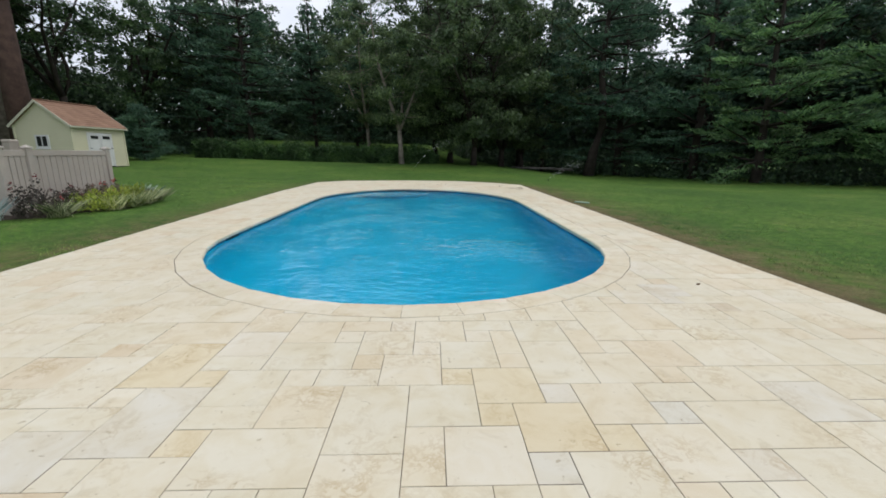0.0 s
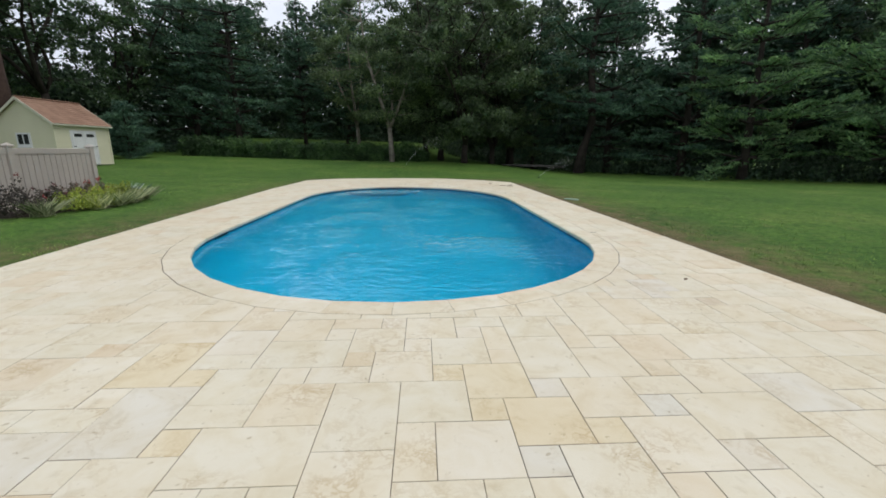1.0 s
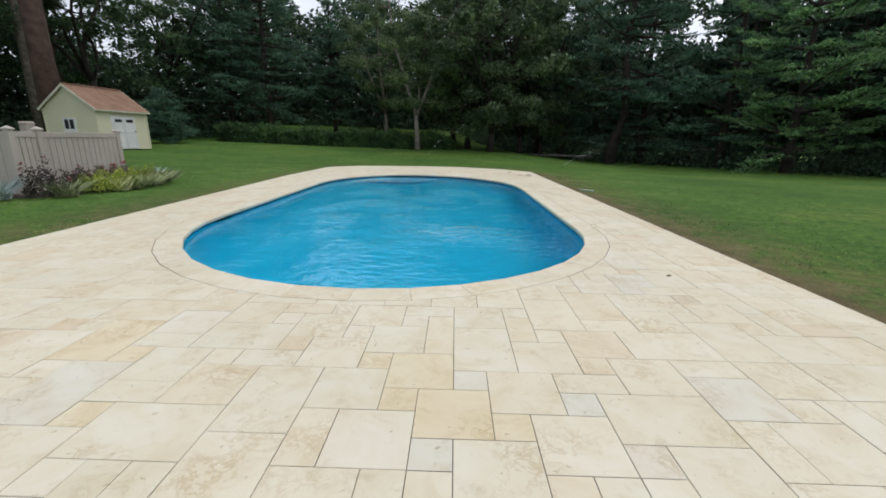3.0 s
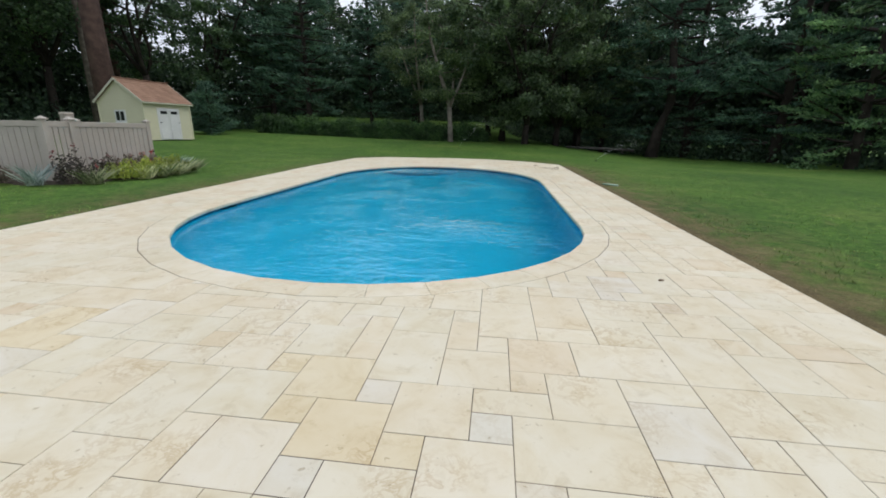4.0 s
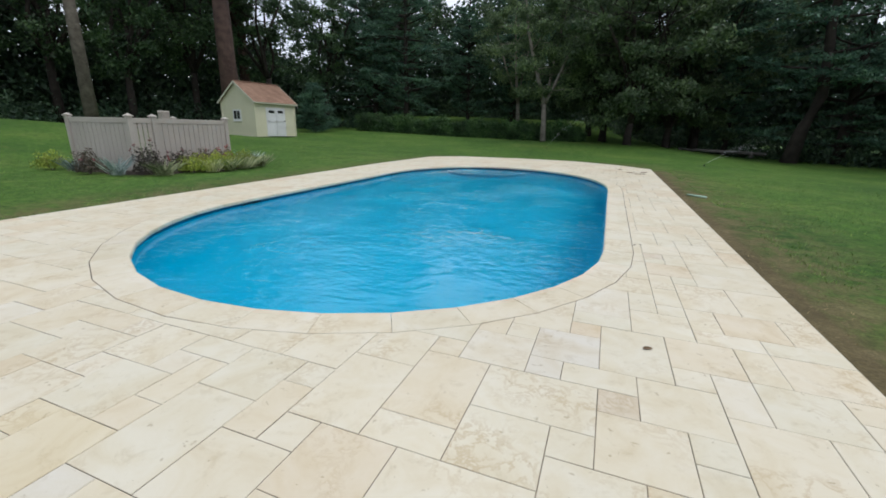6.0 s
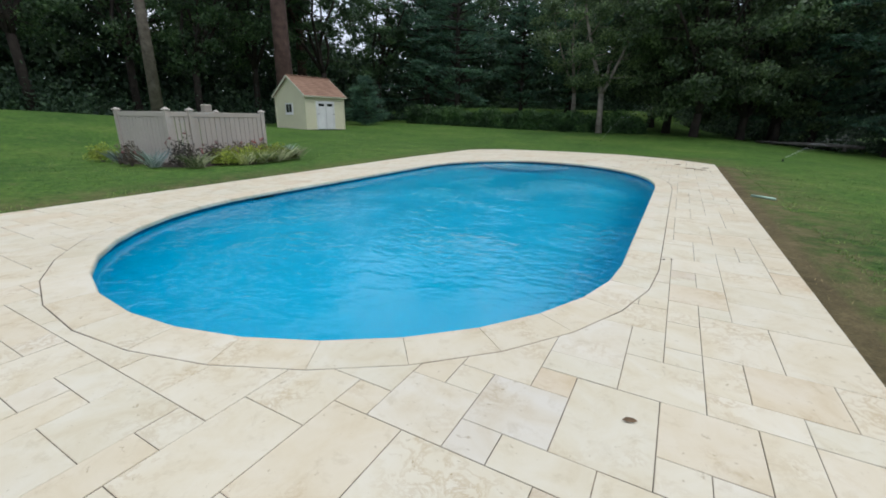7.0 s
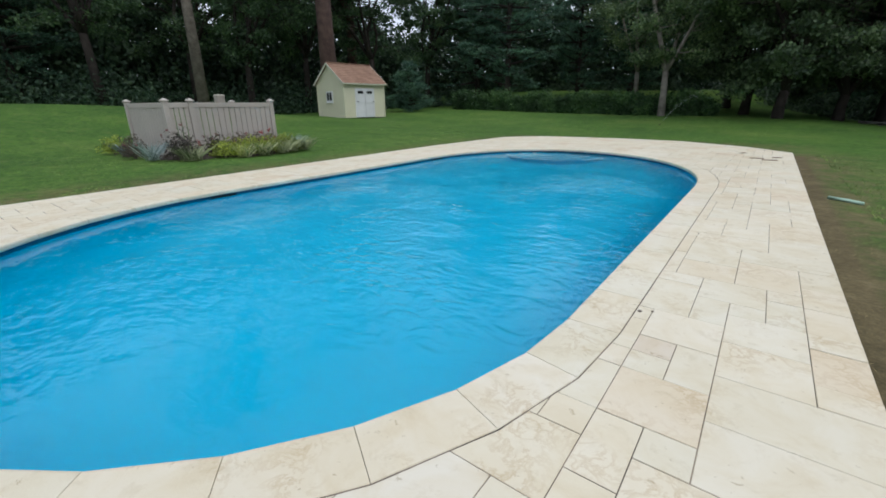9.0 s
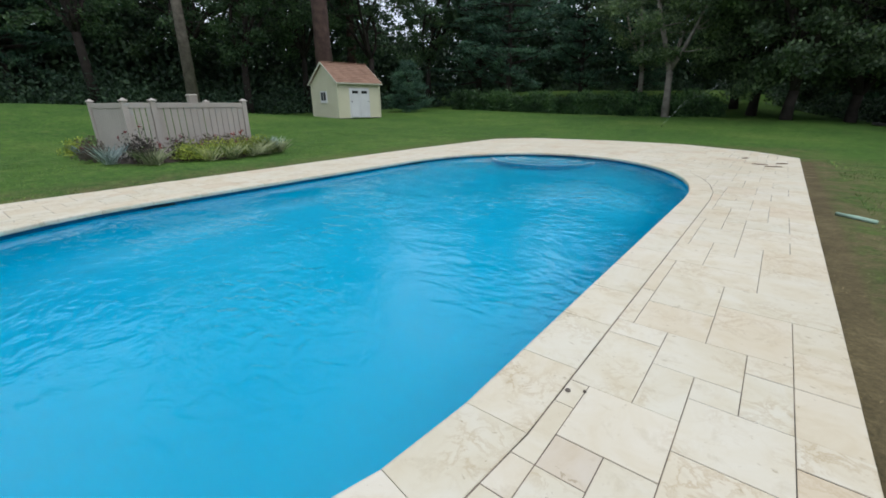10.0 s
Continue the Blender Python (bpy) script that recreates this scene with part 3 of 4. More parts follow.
def build_pool():
    pool = thing("pool_basin", "blue-lined oval swimming pool basin with underwater steps", "swimming pool", (0, 0, 0), kind="structure")
    bm = bmesh.new()
    rim = outline(R_POOL + 0.06, 0.25)
    top = [bm.verts.new((*p, -0.066)) for p in rim]
    centre = Vector((-0.3, 8.7))
    n = len(rim)
    last = top
    for shrink, share in ((1.0, 0.30), (0.975, 0.52), (0.93, 0.74), (0.86, 0.91), (0.76, 1.0)):
        ring = []
        for p in rim:
            deep = 1.15 + 0.55 * min(max((12.0 - p.y) / 8.0, 0), 1)
            ring.append(bm.verts.new((*(centre + (p - centre) * shrink), -deep * share)))
        for k in range(n):
            j = (k + 1) % n
            bm.faces.new((last[k], last[j], ring[j], ring[k]))
        last = ring
    floor_v = last
    # the floor, row by row between the two sides
    bmesh.ops.triangle_fill(bm, edges=[e for e in bm.edges if e.verts[0] in floor_v and e.verts[1] in floor_v], use_beauty=True)
    bmesh.ops.recalc_face_normals(bm, faces=bm.faces[:])
    smooth(part("basin_liner", bm, LINER, pool, "plain blue vinyl liner"))
    bm = bmesh.new()
    rim = outline(R_POOL + 0.056, 0.25)
    hi = [bm.verts.new((*p, -0.067)) for p in rim]
    lo = [bm.verts.new((*p, -0.19)) for p in rim]
    for k in range(len(rim)):
        j = (k + 1) % len(rim)
        bm.faces.new((hi[k], lo[k], lo[j], hi[j]))
    part("waterline_band", bm, NAVY, pool, "dark navy band along the waterline")
    # rounded entry steps at the far end
    apex = Vector((-1.5, 15.3))
    for k, (r, z) in enumerate(((0.62, -0.17), (1.02, -0.25), (1.42, -0.34))):
        bm = bmesh.new()
        ring = [apex + r * Vector((1.05 * math.cos(a), math.sin(a))) for a in [math.pi + math.pi * i / 20 for i in range(21)]]
        hi = [bm.verts.new((*p, z)) for p in ring]
        lo = [bm.verts.new((*p, -1.1)) for p in ring]
        bm.faces.new(hi)
        for i in range(20):
            bm.faces.new((lo[i], lo[i + 1], hi[i + 1], hi[i]))
        step = part("pool_step", bm, LINER, pool)
        bm = bmesh.new()
        tube(bm, [(*p, z) for p in ring], [0.04] * 21, 6)
        part("step_edge", bm, STEP_WHITE, step, "pale rounded step edge")
    bm = bmesh.new()
    bm.faces.new([bm.verts.new((*p, WATER_Z)) for p in outline(R_POOL + 0.055, 0.25)])
    water = part("pool_water", bm, WATER, None)
    water.visible_shadow = False
    tagged(water, "clear blue pool water with small ripples", "water", kind="structure")


def build_skimmer(y):
    side = min(outline(0.056, 0.1), key=lambda p: abs(p.y - y) + 10 * (p.x > 0))
    sk = thing("pool_skimmer", "dark skimmer mouth set in the pool wall", "skimmer", (side.x, y, -0.113), group="pool skimmers")
    # solid near-black block, its colour standing for the shade in the opening
    box_part("skimmer_mouth", (0.012, 0, 0), (0.03, 0.44, 0.075), DARK, sk, 0.006)
    for name, c, s in (("frame_bar", (0.018, 0, 0.044), (0.03, 0.48, 0.014)), ("frame_bar", (0.018, 0, -0.044), (0.03, 0.48, 0.014)), ("frame_post", (0.018, 0.23, 0), (0.03, 0.02, 0.074)), ("frame_post", (0.018, -0.23, 0), (0.03, 0.02, 0.074))):
        box_part(name, c, s, NAVY, sk, 0.004)


build_pool()
build_coping()
build_skimmer(6.05)
build_skimmer(12.1)


# ---- shed ----
def build_shed():
    at = (-19.6, 22.4, ground_z(-19.6, 22.4) + 0.03)
    L, W, H, RISE = 3.35, 3.4, 2.3, 1.2
    # local x runs away from the door side, local y along the door side
    shed = thing("shed", "cream clapboard garden shed with brown shingle roof on the lawn", "shed", at, turn=-7.0)

    def lap(wall, a, b, z0, z1, out, top=None):
        """Lapped boards on a wall from a to b; top(z): how much of it is left at a height."""
        z = z0
        while z < z1 - 0.01:
            h = min(0.15, z1 - z)
            s0, s1 = (top(z), top(z + h)) if top else ((0.0, 1.0), (0.0, 1.0))
            p = [Vector(a).lerp(Vector(b), s) for s in (s0[0], s0[1], s1[1], s1[0])]
            o = Vector(out)
            bm = bmesh.new()
            face = [bm.verts.new((*(q + o * lift), h0)) for q, lift, h0 in zip(p, (0.036, 0.036, 0.008, 0.008), (z, z, z + h, z + h))]
            back = [bm.verts.new((*q, h0)) for q, h0 in zip(p, (z, z, z + h, z + h))]
            bm.faces.new(face)
            for k in range(4):
                bm.faces.new((back[k], back[(k + 1) % 4], face[(k + 1) % 4], face[k]))
            part("clapboard", bm, SIDING, wall)
            z += h

    def gable(z):
        k = max(0.0, (z - H) / RISE) * 0.5
        return (min(k, 0.499), max(1 - k, 0.501))

    for name, a, b, out, top in (("front_wall", (0, 0), (0, L), (1, 0), None), ("back_wall", (-W, L), (-W, 0), (-1, 0), None)):
        bm = bmesh.new()
        box(bm, ((a[0] + b[0]) / 2 - out[0] * 0.05, L / 2, H / 2), (0.09, L, H))
        lap(part(name, bm, SIDING, shed), a, b, 0.0, H, out)
    for name, y, out in (("gable_wall", 0.0, -1), ("gable_wall", L, 1)):
        bm = bmesh.new()
        ins = y - out * 0.05
        f = [bm.verts.new((x, ins, z)) for x, z in ((0, 0), (-W, 0), (-W, H), (-W / 2, H + RISE), (0, H))]
        bm.faces.new(f)
        r = bmesh.ops.extrude_face_region(bm, geom=bm.faces[:])
        bmesh.ops.translate(bm, vec=(0, out * 0.045, 0), verts=[v for v in r["geom"] if isinstance(v, bmesh.types.BMVert)])
        a, b = ((-W, y), (0, y)) if out < 0 else ((0, y), (-W, y))
        lap(part(name, bm, SIDING, shed), a, b, 0.0, H + RISE - 0.03, (0, out), gable)
    for x, y in ((0.012, -0.012), (0.012, L + 0.012), (-W - 0.012, -0.012), (-W - 0.012, L + 0.012)):
        box_part("corner_board", (x, y, H / 2), (0.09, 0.09, H), SIDING, shed)
    box_part("base_skid", (-W / 2, L / 2, -0.04), (W - 0.15, L - 0.15, 0.10), DARK, shed)
    # roof: two slopes of lapped shingle rows with an overhang
    over, eave = 0.16, 0.2
    for side in (1, -1):
        ridge = Vector((-W / 2, 0, H + RISE + 0.05))
        foot = Vector((-W / 2 + side * (W / 2 + eave), 0, H + 0.05 - eave * RISE / (W / 2)))
        nrm = Vector((side * RISE, 0, W / 2)).normalized()
        deckbm = bmesh.new()
        vs = [deckbm.verts.new(pt + nrm * lift + Vector((0, y, 0))) for y in (-over, L + over) for pt, lift in ((foot, 0.012), (ridge, 0.012), (ridge, -0.03), (foot, -0.03))]
        for f in ((0, 1, 5, 4), (3, 2, 6, 7), (0, 4, 7, 3), (0, 3, 2, 1), (4, 5, 6, 7), (1, 2, 6, 5)):
            deckbm.faces.new([vs[i] for i in f])
        slope = part("roof_slope", deckbm, SHINGLE, shed)
        rows = 11
        for k in range(rows):
            p, q = foot.lerp(ridge, k / rows), foot.lerp(ridge, (k + 1) / rows)
            bm = bmesh.new()
            vs = []
            for y in (-over, L + over):
                for pt, lift in ((p, 0.05), (q, 0.030), (q, 0.013), (p, 0.013)):
                    vs.append(bm.verts.new(pt + nrm * lift + Vector((0, y, 0))))
            for f in ((0, 1, 5, 4), (3, 2, 6, 7), (0, 4, 7, 3), (0, 3, 2, 1), (4, 5, 6, 7)):
                bm.faces.new([vs[i] for i in f])
            part("shingle_course", bm, SHINGLE, slope)
        # white barge boards and eave board
        for y in (-over - 0.012, L + over + 0.012):
            d = ridge - foot
            bm = bmesh.new()
            box(bm, (0, 0, 0), (d.length, 0.025, 0.13), 0.004)
            ang = math.degrees(math.atan2(d.z, abs(d.x)))
            mid = (foot + ridge) / 2
            bm.transform(pose(mid.x, y, mid.z - 0.03, 0, side * ang, 0))
            part("barge_board", bm, TRIM, shed)
        box_part("eave_board", (foot.x, L / 2, foot.z - 0.02), (0.03, L + 2 * over, 0.09), TRIM, shed)
    box_part("ridge_cap", (-W / 2, L / 2, H + RISE + 0.105), (0.22, L + 2 * over, 0.05), SHINGLE, shed, 0.02)
    # double door
    door = box_part("door_frame", (0.03, 1.66, 0.96), (0.04, 1.62, 1.92), WHITE, shed, 0.006, "white painted double door")
    for s in (-1, 1):
        y = 1.66 + s * 0.375
        box_part("door_leaf", (0.058, y, 0.93), (0.03, 0.73, 1.80), WHITE, door, 0.006)
        box_part("door_pane", (0.078, y, 1.66), (0.014, 0.46, 0.17), DARK, door, 0.003, "dark glass pane")
        box_part("door_rail", (0.080, y, 1.02), (0.018, 0.70, 0.09), WHITE, door, 0.004)
        box_part("door_rail", (0.080, y, 0.10), (0.018, 0.70, 0.12), WHITE, door, 0.004)
        for e in (-0.31, 0.31):
            box_part("door_stile", (0.080, y + e, 0.93), (0.018, 0.09, 1.66), WHITE, door, 0.004)
        box_part("door_hinge", (0.094, y + s * 0.30, 1.05), (0.012, 0.16, 0.035), DARK, door, 0.003, "black strap hinge")
    # window with two dark sashes on the gable
    win = box_part("window", (-W / 2 - 0.1, -0.03, 1.38), (0.86, 0.05, 0.74), WHITE, shed, 0.006, "small white framed window")
    for s in (-1, 1):
        box_part("window_pane", (-W / 2 - 0.1 + s * 0.17, -0.058, 1.40), (0.26, 0.014, 0.52), DARK, win, 0.003, "dark glass pane")
    box_part("window_sill", (-W / 2 - 0.1, -0.06, 0.99), (0.92, 0.08, 0.05), WHITE, win, 0.004)


build_shed()


# ---- fence round the pool equipment ----
FENCE = [(-11.08, 7.27), (-8.77, 7.38), (-8.73, 7.98), (-8.83, 10.36), (-11.1, 10.3)]


def build_fence():
    base = ground_z(-8.8, 8.5)
    top = 1.44
    fence = thing("fence", "beige vinyl privacy fence with capped posts behind flower bed", "fence", (-8.8, 8.5, base))
    def loc(x, y, z):
        return (x + 8.8, y - 8.5, z - base)
    for x, y in FENCE:
        post = box_part("fence_post", loc(x, y, (base + top) / 2), (0.125, 0.125, top - base + 0.1), VINYL, fence, 0.008)
        bm = bmesh.new()
        c = loc(x, y, top + 0.06)
        box(bm, (c[0], c[1], c[2]), (0.17, 0.17, 0.035), 0.006)
        bmesh.ops.create_cone(bm, segments=4, radius1=0.105, radius2=0.01, depth=0.05, cap_ends=True, matrix=pose(c[0], c[1], c[2] + 0.042, 0, 0, 45))
        part("post_cap", bm, VINYL, post)
    for (ax, ay), (bx, by) in zip(FENCE, FENCE[1:]):
        d = math.hypot(bx - ax, by - ay)
        ang = math.degrees(math.atan2(by - ay, bx - ax))
        mx, my = (ax + bx) / 2, (ay + by) / 2
        for z, h in ((top - 0.05, 0.13), (base + 0.12, 0.14)):
            box_part("fence_rail", loc(mx, my, z), (d - 0.12, 0.055, h), VINYL, fence, 0.006, rz=ang)
        count = max(4, round((d - 0.12) / 0.165))
        for k in range(count):
            s = (0.06 + (d - 0.12) * (k + 0.5) / count) / d
            wide = (d - 0.12) / count - 0.020
            deep = 0.024
            box_part("fence_board", loc(ax + (bx - ax) * s, ay + (by - ay) * s, (base + top) / 2 + 0.03), (wide, deep, top - base - 0.22), VINYL, fence, 0.004, rz=ang)
    eq = thing("equipment_box", "grey beige pool equipment housing behind fence", "equipment", (-10.75, 9.75, ground_z(-10.7, 9.7)))
    box_part("housing", (0, 0, 0.8), (0.24, 0.26, 1.62), PLASTIC, eq, 0.03)
    box_part("lid", (0, 0, 1.62), (0.24, 0.28, 0.10), PLASTIC, eq, 0.03)


build_fence()


# ---- flower bed ----
def build_bed():
    bm = bmesh.new()
    pts = []
    n = 44
    for k in range(n):
        a = 2 * math.pi * k / n
        # an L-shaped bed wrapped round the fence corner
        r = 1.0 + 0.06 * math.sin(5 * a) + 0.05 * math.sin(9 * a + 1)
        pts.append(Vector((-9.55 + 2.0 * r * math.cos(a), 8.8 + 2.1 * r * math.sin(a))))
    mid = bm.verts.new((-9.5, 8.95, ground_z(-9.5, 8.95) + 0.07))
    inner = [bm.verts.new((p.x * 0.8 - 9.5 * 0.2, p.y * 0.8 + 8.95 * 0.2, ground_z(p.x, p.y) + 0.065)) for p in pts]
    rim = [bm.verts.new((p.x, p.y, ground_z(p.x, p.y) - 0.03)) for p in pts]
    for k in range(n):
        j = (k + 1) % n
        bm.faces.new((mid, inner[k], inner[j]))
        bm.faces.new((inner[k], rim[k], rim[j], inner[j]))
    ob = smooth(part("flower_bed", bm, MULCH, None))
    tagged(ob, "dark mulched flower bed round the beige fence", "flower bed", kind="structure")


build_bed()


def mound(rng, count, rx, rz, shell=0.45):
    d = rng.normal(size=(count, 3))
    d /= np.linalg.norm(d, axis=1)[:, None]
    d[:, 2] = np.abs(d[:, 2])
    r = rng.uniform(shell, 1.0, (count, 1)) * (1 + 0.22 * np.sin(d[:, :1] * 7 + d[:, 1:2] * 5))
    return d * r * np.array([rx, rx, rz]) + np.array([0, 0, 0.05])


def shrub(name, label, at, rx, rz, count, size, material, seed, flowers=None, group=""):
    rng = np.random.default_rng(seed)
    ob = thing(name, label, "shrub", at, group=group)
    link_mesh("foliage", quad_mesh("foliage", leaves(rng, mound(rng, count, rx, rz), size, size * 0.55)), material, ob)
    bm = bmesh.new()
    for k in range(5):
        a = rng.uniform(0, 6.28)
        tube(bm, [(0, 0, -0.05), (0.3 * rx * math.cos(a), 0.3 * rx * math.sin(a), rz * 0.4), (0.6 * rx * math.cos(a), 0.6 * rx * math.sin(a), rz * 0.8)], [0.014, 0.010, 0.005], 5)
    part("stem", bm, BARK, ob)
    if flowers:
        c = mound(rng, 7, rx * 0.95, rz * 1.05, 0.9)
        c = c[c[:, 2] > rz * 0.45]
        petals = np.repeat(c, 7, axis=0) + rng.normal(size=(len(c) * 7, 3)) * 0.018
        link_mesh("blossoms", quad_mesh("blossoms", leaves(rng, petals, 0.055, 0.045)), flowers, ob, "red blossoms" if flowers is PETAL else "faded pink blossoms")
    return ob


def tuft(name, label, at, height, count, width, material, seed, lean=0.8, group=""):
    rng = np.random.default_rng(seed)
    ob = thing(name, label, "ornamental grass", at, group=group)
    roots = rng.normal(size=(count, 3)) * np.array([0.07, 0.07, 0.0])
    link_mesh("blade_clump", quad_mesh("blade_clump", blades(rng, roots, height, width, lean)), material, ob)
    return ob


def on_lawn(x, y, up=0.0):
    return (x, y, ground_z(x, y) + up)


def in_bed(x, y, up):
    """Drawn in a little along the bed's far half."""
    return on_lawn(x, y if y < 8.6 else 8.6 + (y - 8.6) * 0.86, up)


for k, (x, y, f) in enumerate(((-8.25, 7.37, PETAL), (-8.3, 8.27, PETAL_DULL), (-8.35, 8.97, PETAL_DULL), (-8.4, 9.57, PETAL_DULL), (-8.5, 10.17, PETAL), (-9.6, 6.72, PETAL_DULL))):
    shrub("rose_bush", "rose bush with red flowers against the fence" if f is PETAL else "dusky rose bush with faded blossoms along the fence", in_bed(x, y, 0.03), 0.38 if k else 0.46, 0.50 if k else 0.68, 900, 0.07, ROSE_LEAF, 20 + k, f, "rose bushes")
for k, (x, y, r) in enumerate(((-7.85, 8.27, 0.42), (-7.85, 8.97, 0.46), (-7.95, 9.62, 0.46), (-8.0, 10.27, 0.44), (-8.05, 10.62, 0.36), (-11.4, 6.82, 0.42))):
    shrub("lime_shrub", "low lime green shrub at front of flower bed", in_bed(x, y, 0.02), r, 0.42, 1100, 0.065, YELLOW_LEAF, 40 + k, None, "lime shrubs")
for k, (x, y, h) in enumerate(((-8.6, 6.77, 0.62), (-8.15, 10.97, 0.6), (-8.45, 11.22, 0.5), (-10.3, 6.82, 0.5))):
    tuft("blue_grass_clump", "spiky blue grey ornamental grass clump", in_bed(x, y, 0.03), h * 0.66, 150, 0.009, BLUE_GRASS, 60 + k, 1.0, "blue grass clumps")
for k, (x, y) in enumerate(((-7.75, 7.37), (-7.6, 8.62), (-7.55, 9.27), (-7.6, 9.97), (-7.75, 10.52), (-7.85, 11.02))):
    tuft("striped_grass_clump", "arching striped grass clump edging the bed", in_bed(x, y, 0.02), 0.34, 150, 0.015, STRIPED, 80 + k, 1.3, "striped grass clumps")


# ---- trees ----
def limb_line(rng, start, way, length, sag, n=5, wander=0.12):
    pts = [Vector(start)]
    way = Vector(way).normalized()
    for k in range(n):
        way = (way + Vector(rng.normal(size=3)) * wander + Vector((0, 0, sag))).normalized()
        pts.append(pts[-1] + way * length / n)
    return pts


def pine_parts(seed, height, bare, radius, dense=1.0, needle=NEEDLE, bark=BARK_DARK, trunk_r=0.3, tuft_len=0.34, lean=(0.0, 0.0), tier=1.0, thin=(0.0, 0.0), bow=0.0):
    """A white pine: straight trunk, whorls of level limbs that carry flat plates of needle tufts."""
    rng = np.random.default_rng(seed)
    bm = bmesh.new()
    sway = [Vector((lean[0] * s + 0.12 * math.sin(3 * s + seed), lean[1] * s + 0.12 * math.cos(2.3 * s), height * s)) for s in [k / 9 for k in range(10)]]
    sway[0].z = -0.3
    for k, p in enumerate(sway):
        p.x += bow * math.exp(-((k / 9 - 0.25) / 0.13) ** 2)
    tube(bm, sway, [trunk_r * (1 - 0.9 * k / 9) * (1.25 if k == 0 else 1) for k in range(10)], 9)
    centres, ways = [], []
    z = bare
    while z < height - 0.3:
        s = z / height
        at = sway[min(int(s * 9), 8)].lerp(sway[min(int(s * 9), 8) + 1], s * 9 - min(int(s * 9), 8))
        crown = radius * (0.55 + 0.6 * math.sin(math.pi * min(1, (z - bare) / (height - bare) * 0.75 + 0.22))) * max(0.12, 1 - ((z - bare) / (height - bare)) ** 2.2)
        turn = rng.uniform(0, 6.28)
        arms = rng.integers(4, 7)
        for a in range(arms):
            if rng.random() < (0.85 if thin[0] < z < thin[1] else 0.12):
                continue
            ang = turn + 6.283 * a / arms + rng.normal() * 0.25
            ln = crown * rng.uniform(0.6, 1.15)
            pts = limb_line(rng, at, (math.cos(ang), math.sin(ang), rng.uniform(-0.12, 0.22)), ln, 0.03)
            tube(bm, pts, [0.07 * (1 - 0.8 * k / 5) * min(1.4, ln / 2.5) + 0.008 for k in range(6)], 5)
            stations = max(3, int(ln * 4.2 * dense))
            for k in range(stations):
                f = rng.uniform(0.22, 1.0) ** 0.8
                p = pts[min(int(f * 5), 4)].lerp(pts[min(int(f * 5), 4) + 1], f * 5 - min(int(f * 5), 4))
                spread = 0.34 * ln * (1.15 - f)
                side = Vector((-math.sin(ang), math.cos(ang), 0))
                for q in range(3):
                    off = side * rng.normal() * (spread * 0.7 + 0.12) + Vector((math.cos(ang), math.sin(ang), 0)) * rng.normal() * 0.15
                    centres.append(p + off + Vector((0, 0, rng.normal() * 0.06 + 0.06)))
                    ways.append((math.cos(ang) + off.x * 0.6, math.sin(ang) + off.y * 0.6, 0.35))
        z += rng.uniform(0.55, 0.95) * tier
    c = np.repeat(np.array(centres), 6, axis=0)
    w = np.repeat(np.array(ways), 6, axis=0)
    rr = np.random.default_rng(seed + 500)
    c = c + rr.normal(size=c.shape) * np.array([0.17, 0.17, 0.045])
    w = w / (np.linalg.norm(w, axis=1)[:, None] + 1e-9) + rr.normal(size=w.shape) * 0.45
    return bm, quad_mesh("needles", leaves(rr, c, tuft_len, tuft_len * 0.26, w)), bark, needle


def broad_parts(seed, height, bare, radius, clumps=70, per=170, size=0.2, leaf=LEAF, bark=BARK, trunk_r=0.18, forks=5, droop=0.15, ways=None):
    """A broad-leaved tree: forked trunk, limbs, and leaf clumps with gaps between them."""
    rng = np.random.default_rng(seed)
    bm = bmesh.new()
    stem = [Vector((0.1 * math.sin(seed + 2 * s), 0.1 * math.cos(seed * 2 + 2 * s), bare * s)) for s in (0, 0.5, 1)]
    stem[0].z = -0.3
    tube(bm, stem, [trunk_r * 1.3, trunk_r, trunk_r * 0.9], 9)
    ends = []
    for f in range(forks):
        ang = 6.283 * f / forks + rng.normal() * 0.3
        out = rng.uniform(0.12, 0.6) if f else 0.05
        way = ways[f] if ways else (out * math.cos(ang), out * math.sin(ang), 1)
        pts = limb_line(rng, stem[-1] - Vector((0, 0, 0.1)), way, (height - bare) * rng.uniform(0.65, 0.95), 0.06 if ways else 0.0, 7, 0.05 if ways else 0.12)
        tube(bm, pts, [trunk_r * (0.62 if f else 0.8) * (1 - 0.85 * k / 7) + 0.01 for k in range(8)], 7)
        for k in range(1, 8):
            for b in range(2):
                a2 = rng.uniform(0, 6.28)
                ln = radius * rng.uniform(0.35, 0.95) * (0.6 + 0.6 * math.sin(math.pi * k / 8))
                sub = limb_line(rng, pts[k], (math.cos(a2), math.sin(a2), rng.uniform(-0.05, 0.6)), ln, -0.02, 4)
                tube(bm, sub, [0.05, 0.04, 0.028, 0.018, 0.008], 4)
                ends += sub[2:]
    cl = []
    for k in range(clumps):
        e = ends[rng.integers(0, len(ends))]
        r = rng.uniform(0.35, 0.85)
        g = rng.normal(size=(per, 3)) * np.array([r, r, r * 0.6]) * 0.62
        cl.append(g + np.array(e) + np.array([0, 0, -droop]))
    rr = np.random.default_rng(seed + 900)
    return bm, quad_mesh("leaves", leaves(rr, np.concatenate(cl), size, size * 0.62, None, droop)), bark, leaf


def tree(name, label, at, parts, turn=0.0, group="trees at the lawn's edge"):
    bm, crown, bark, leaf = parts
    ob = thing(name, label, "tree", at, group=group, turn=turn)
    smooth(part("trunk", bm, bark, ob))
    link_mesh("crown", crown, leaf, ob)
    return ob


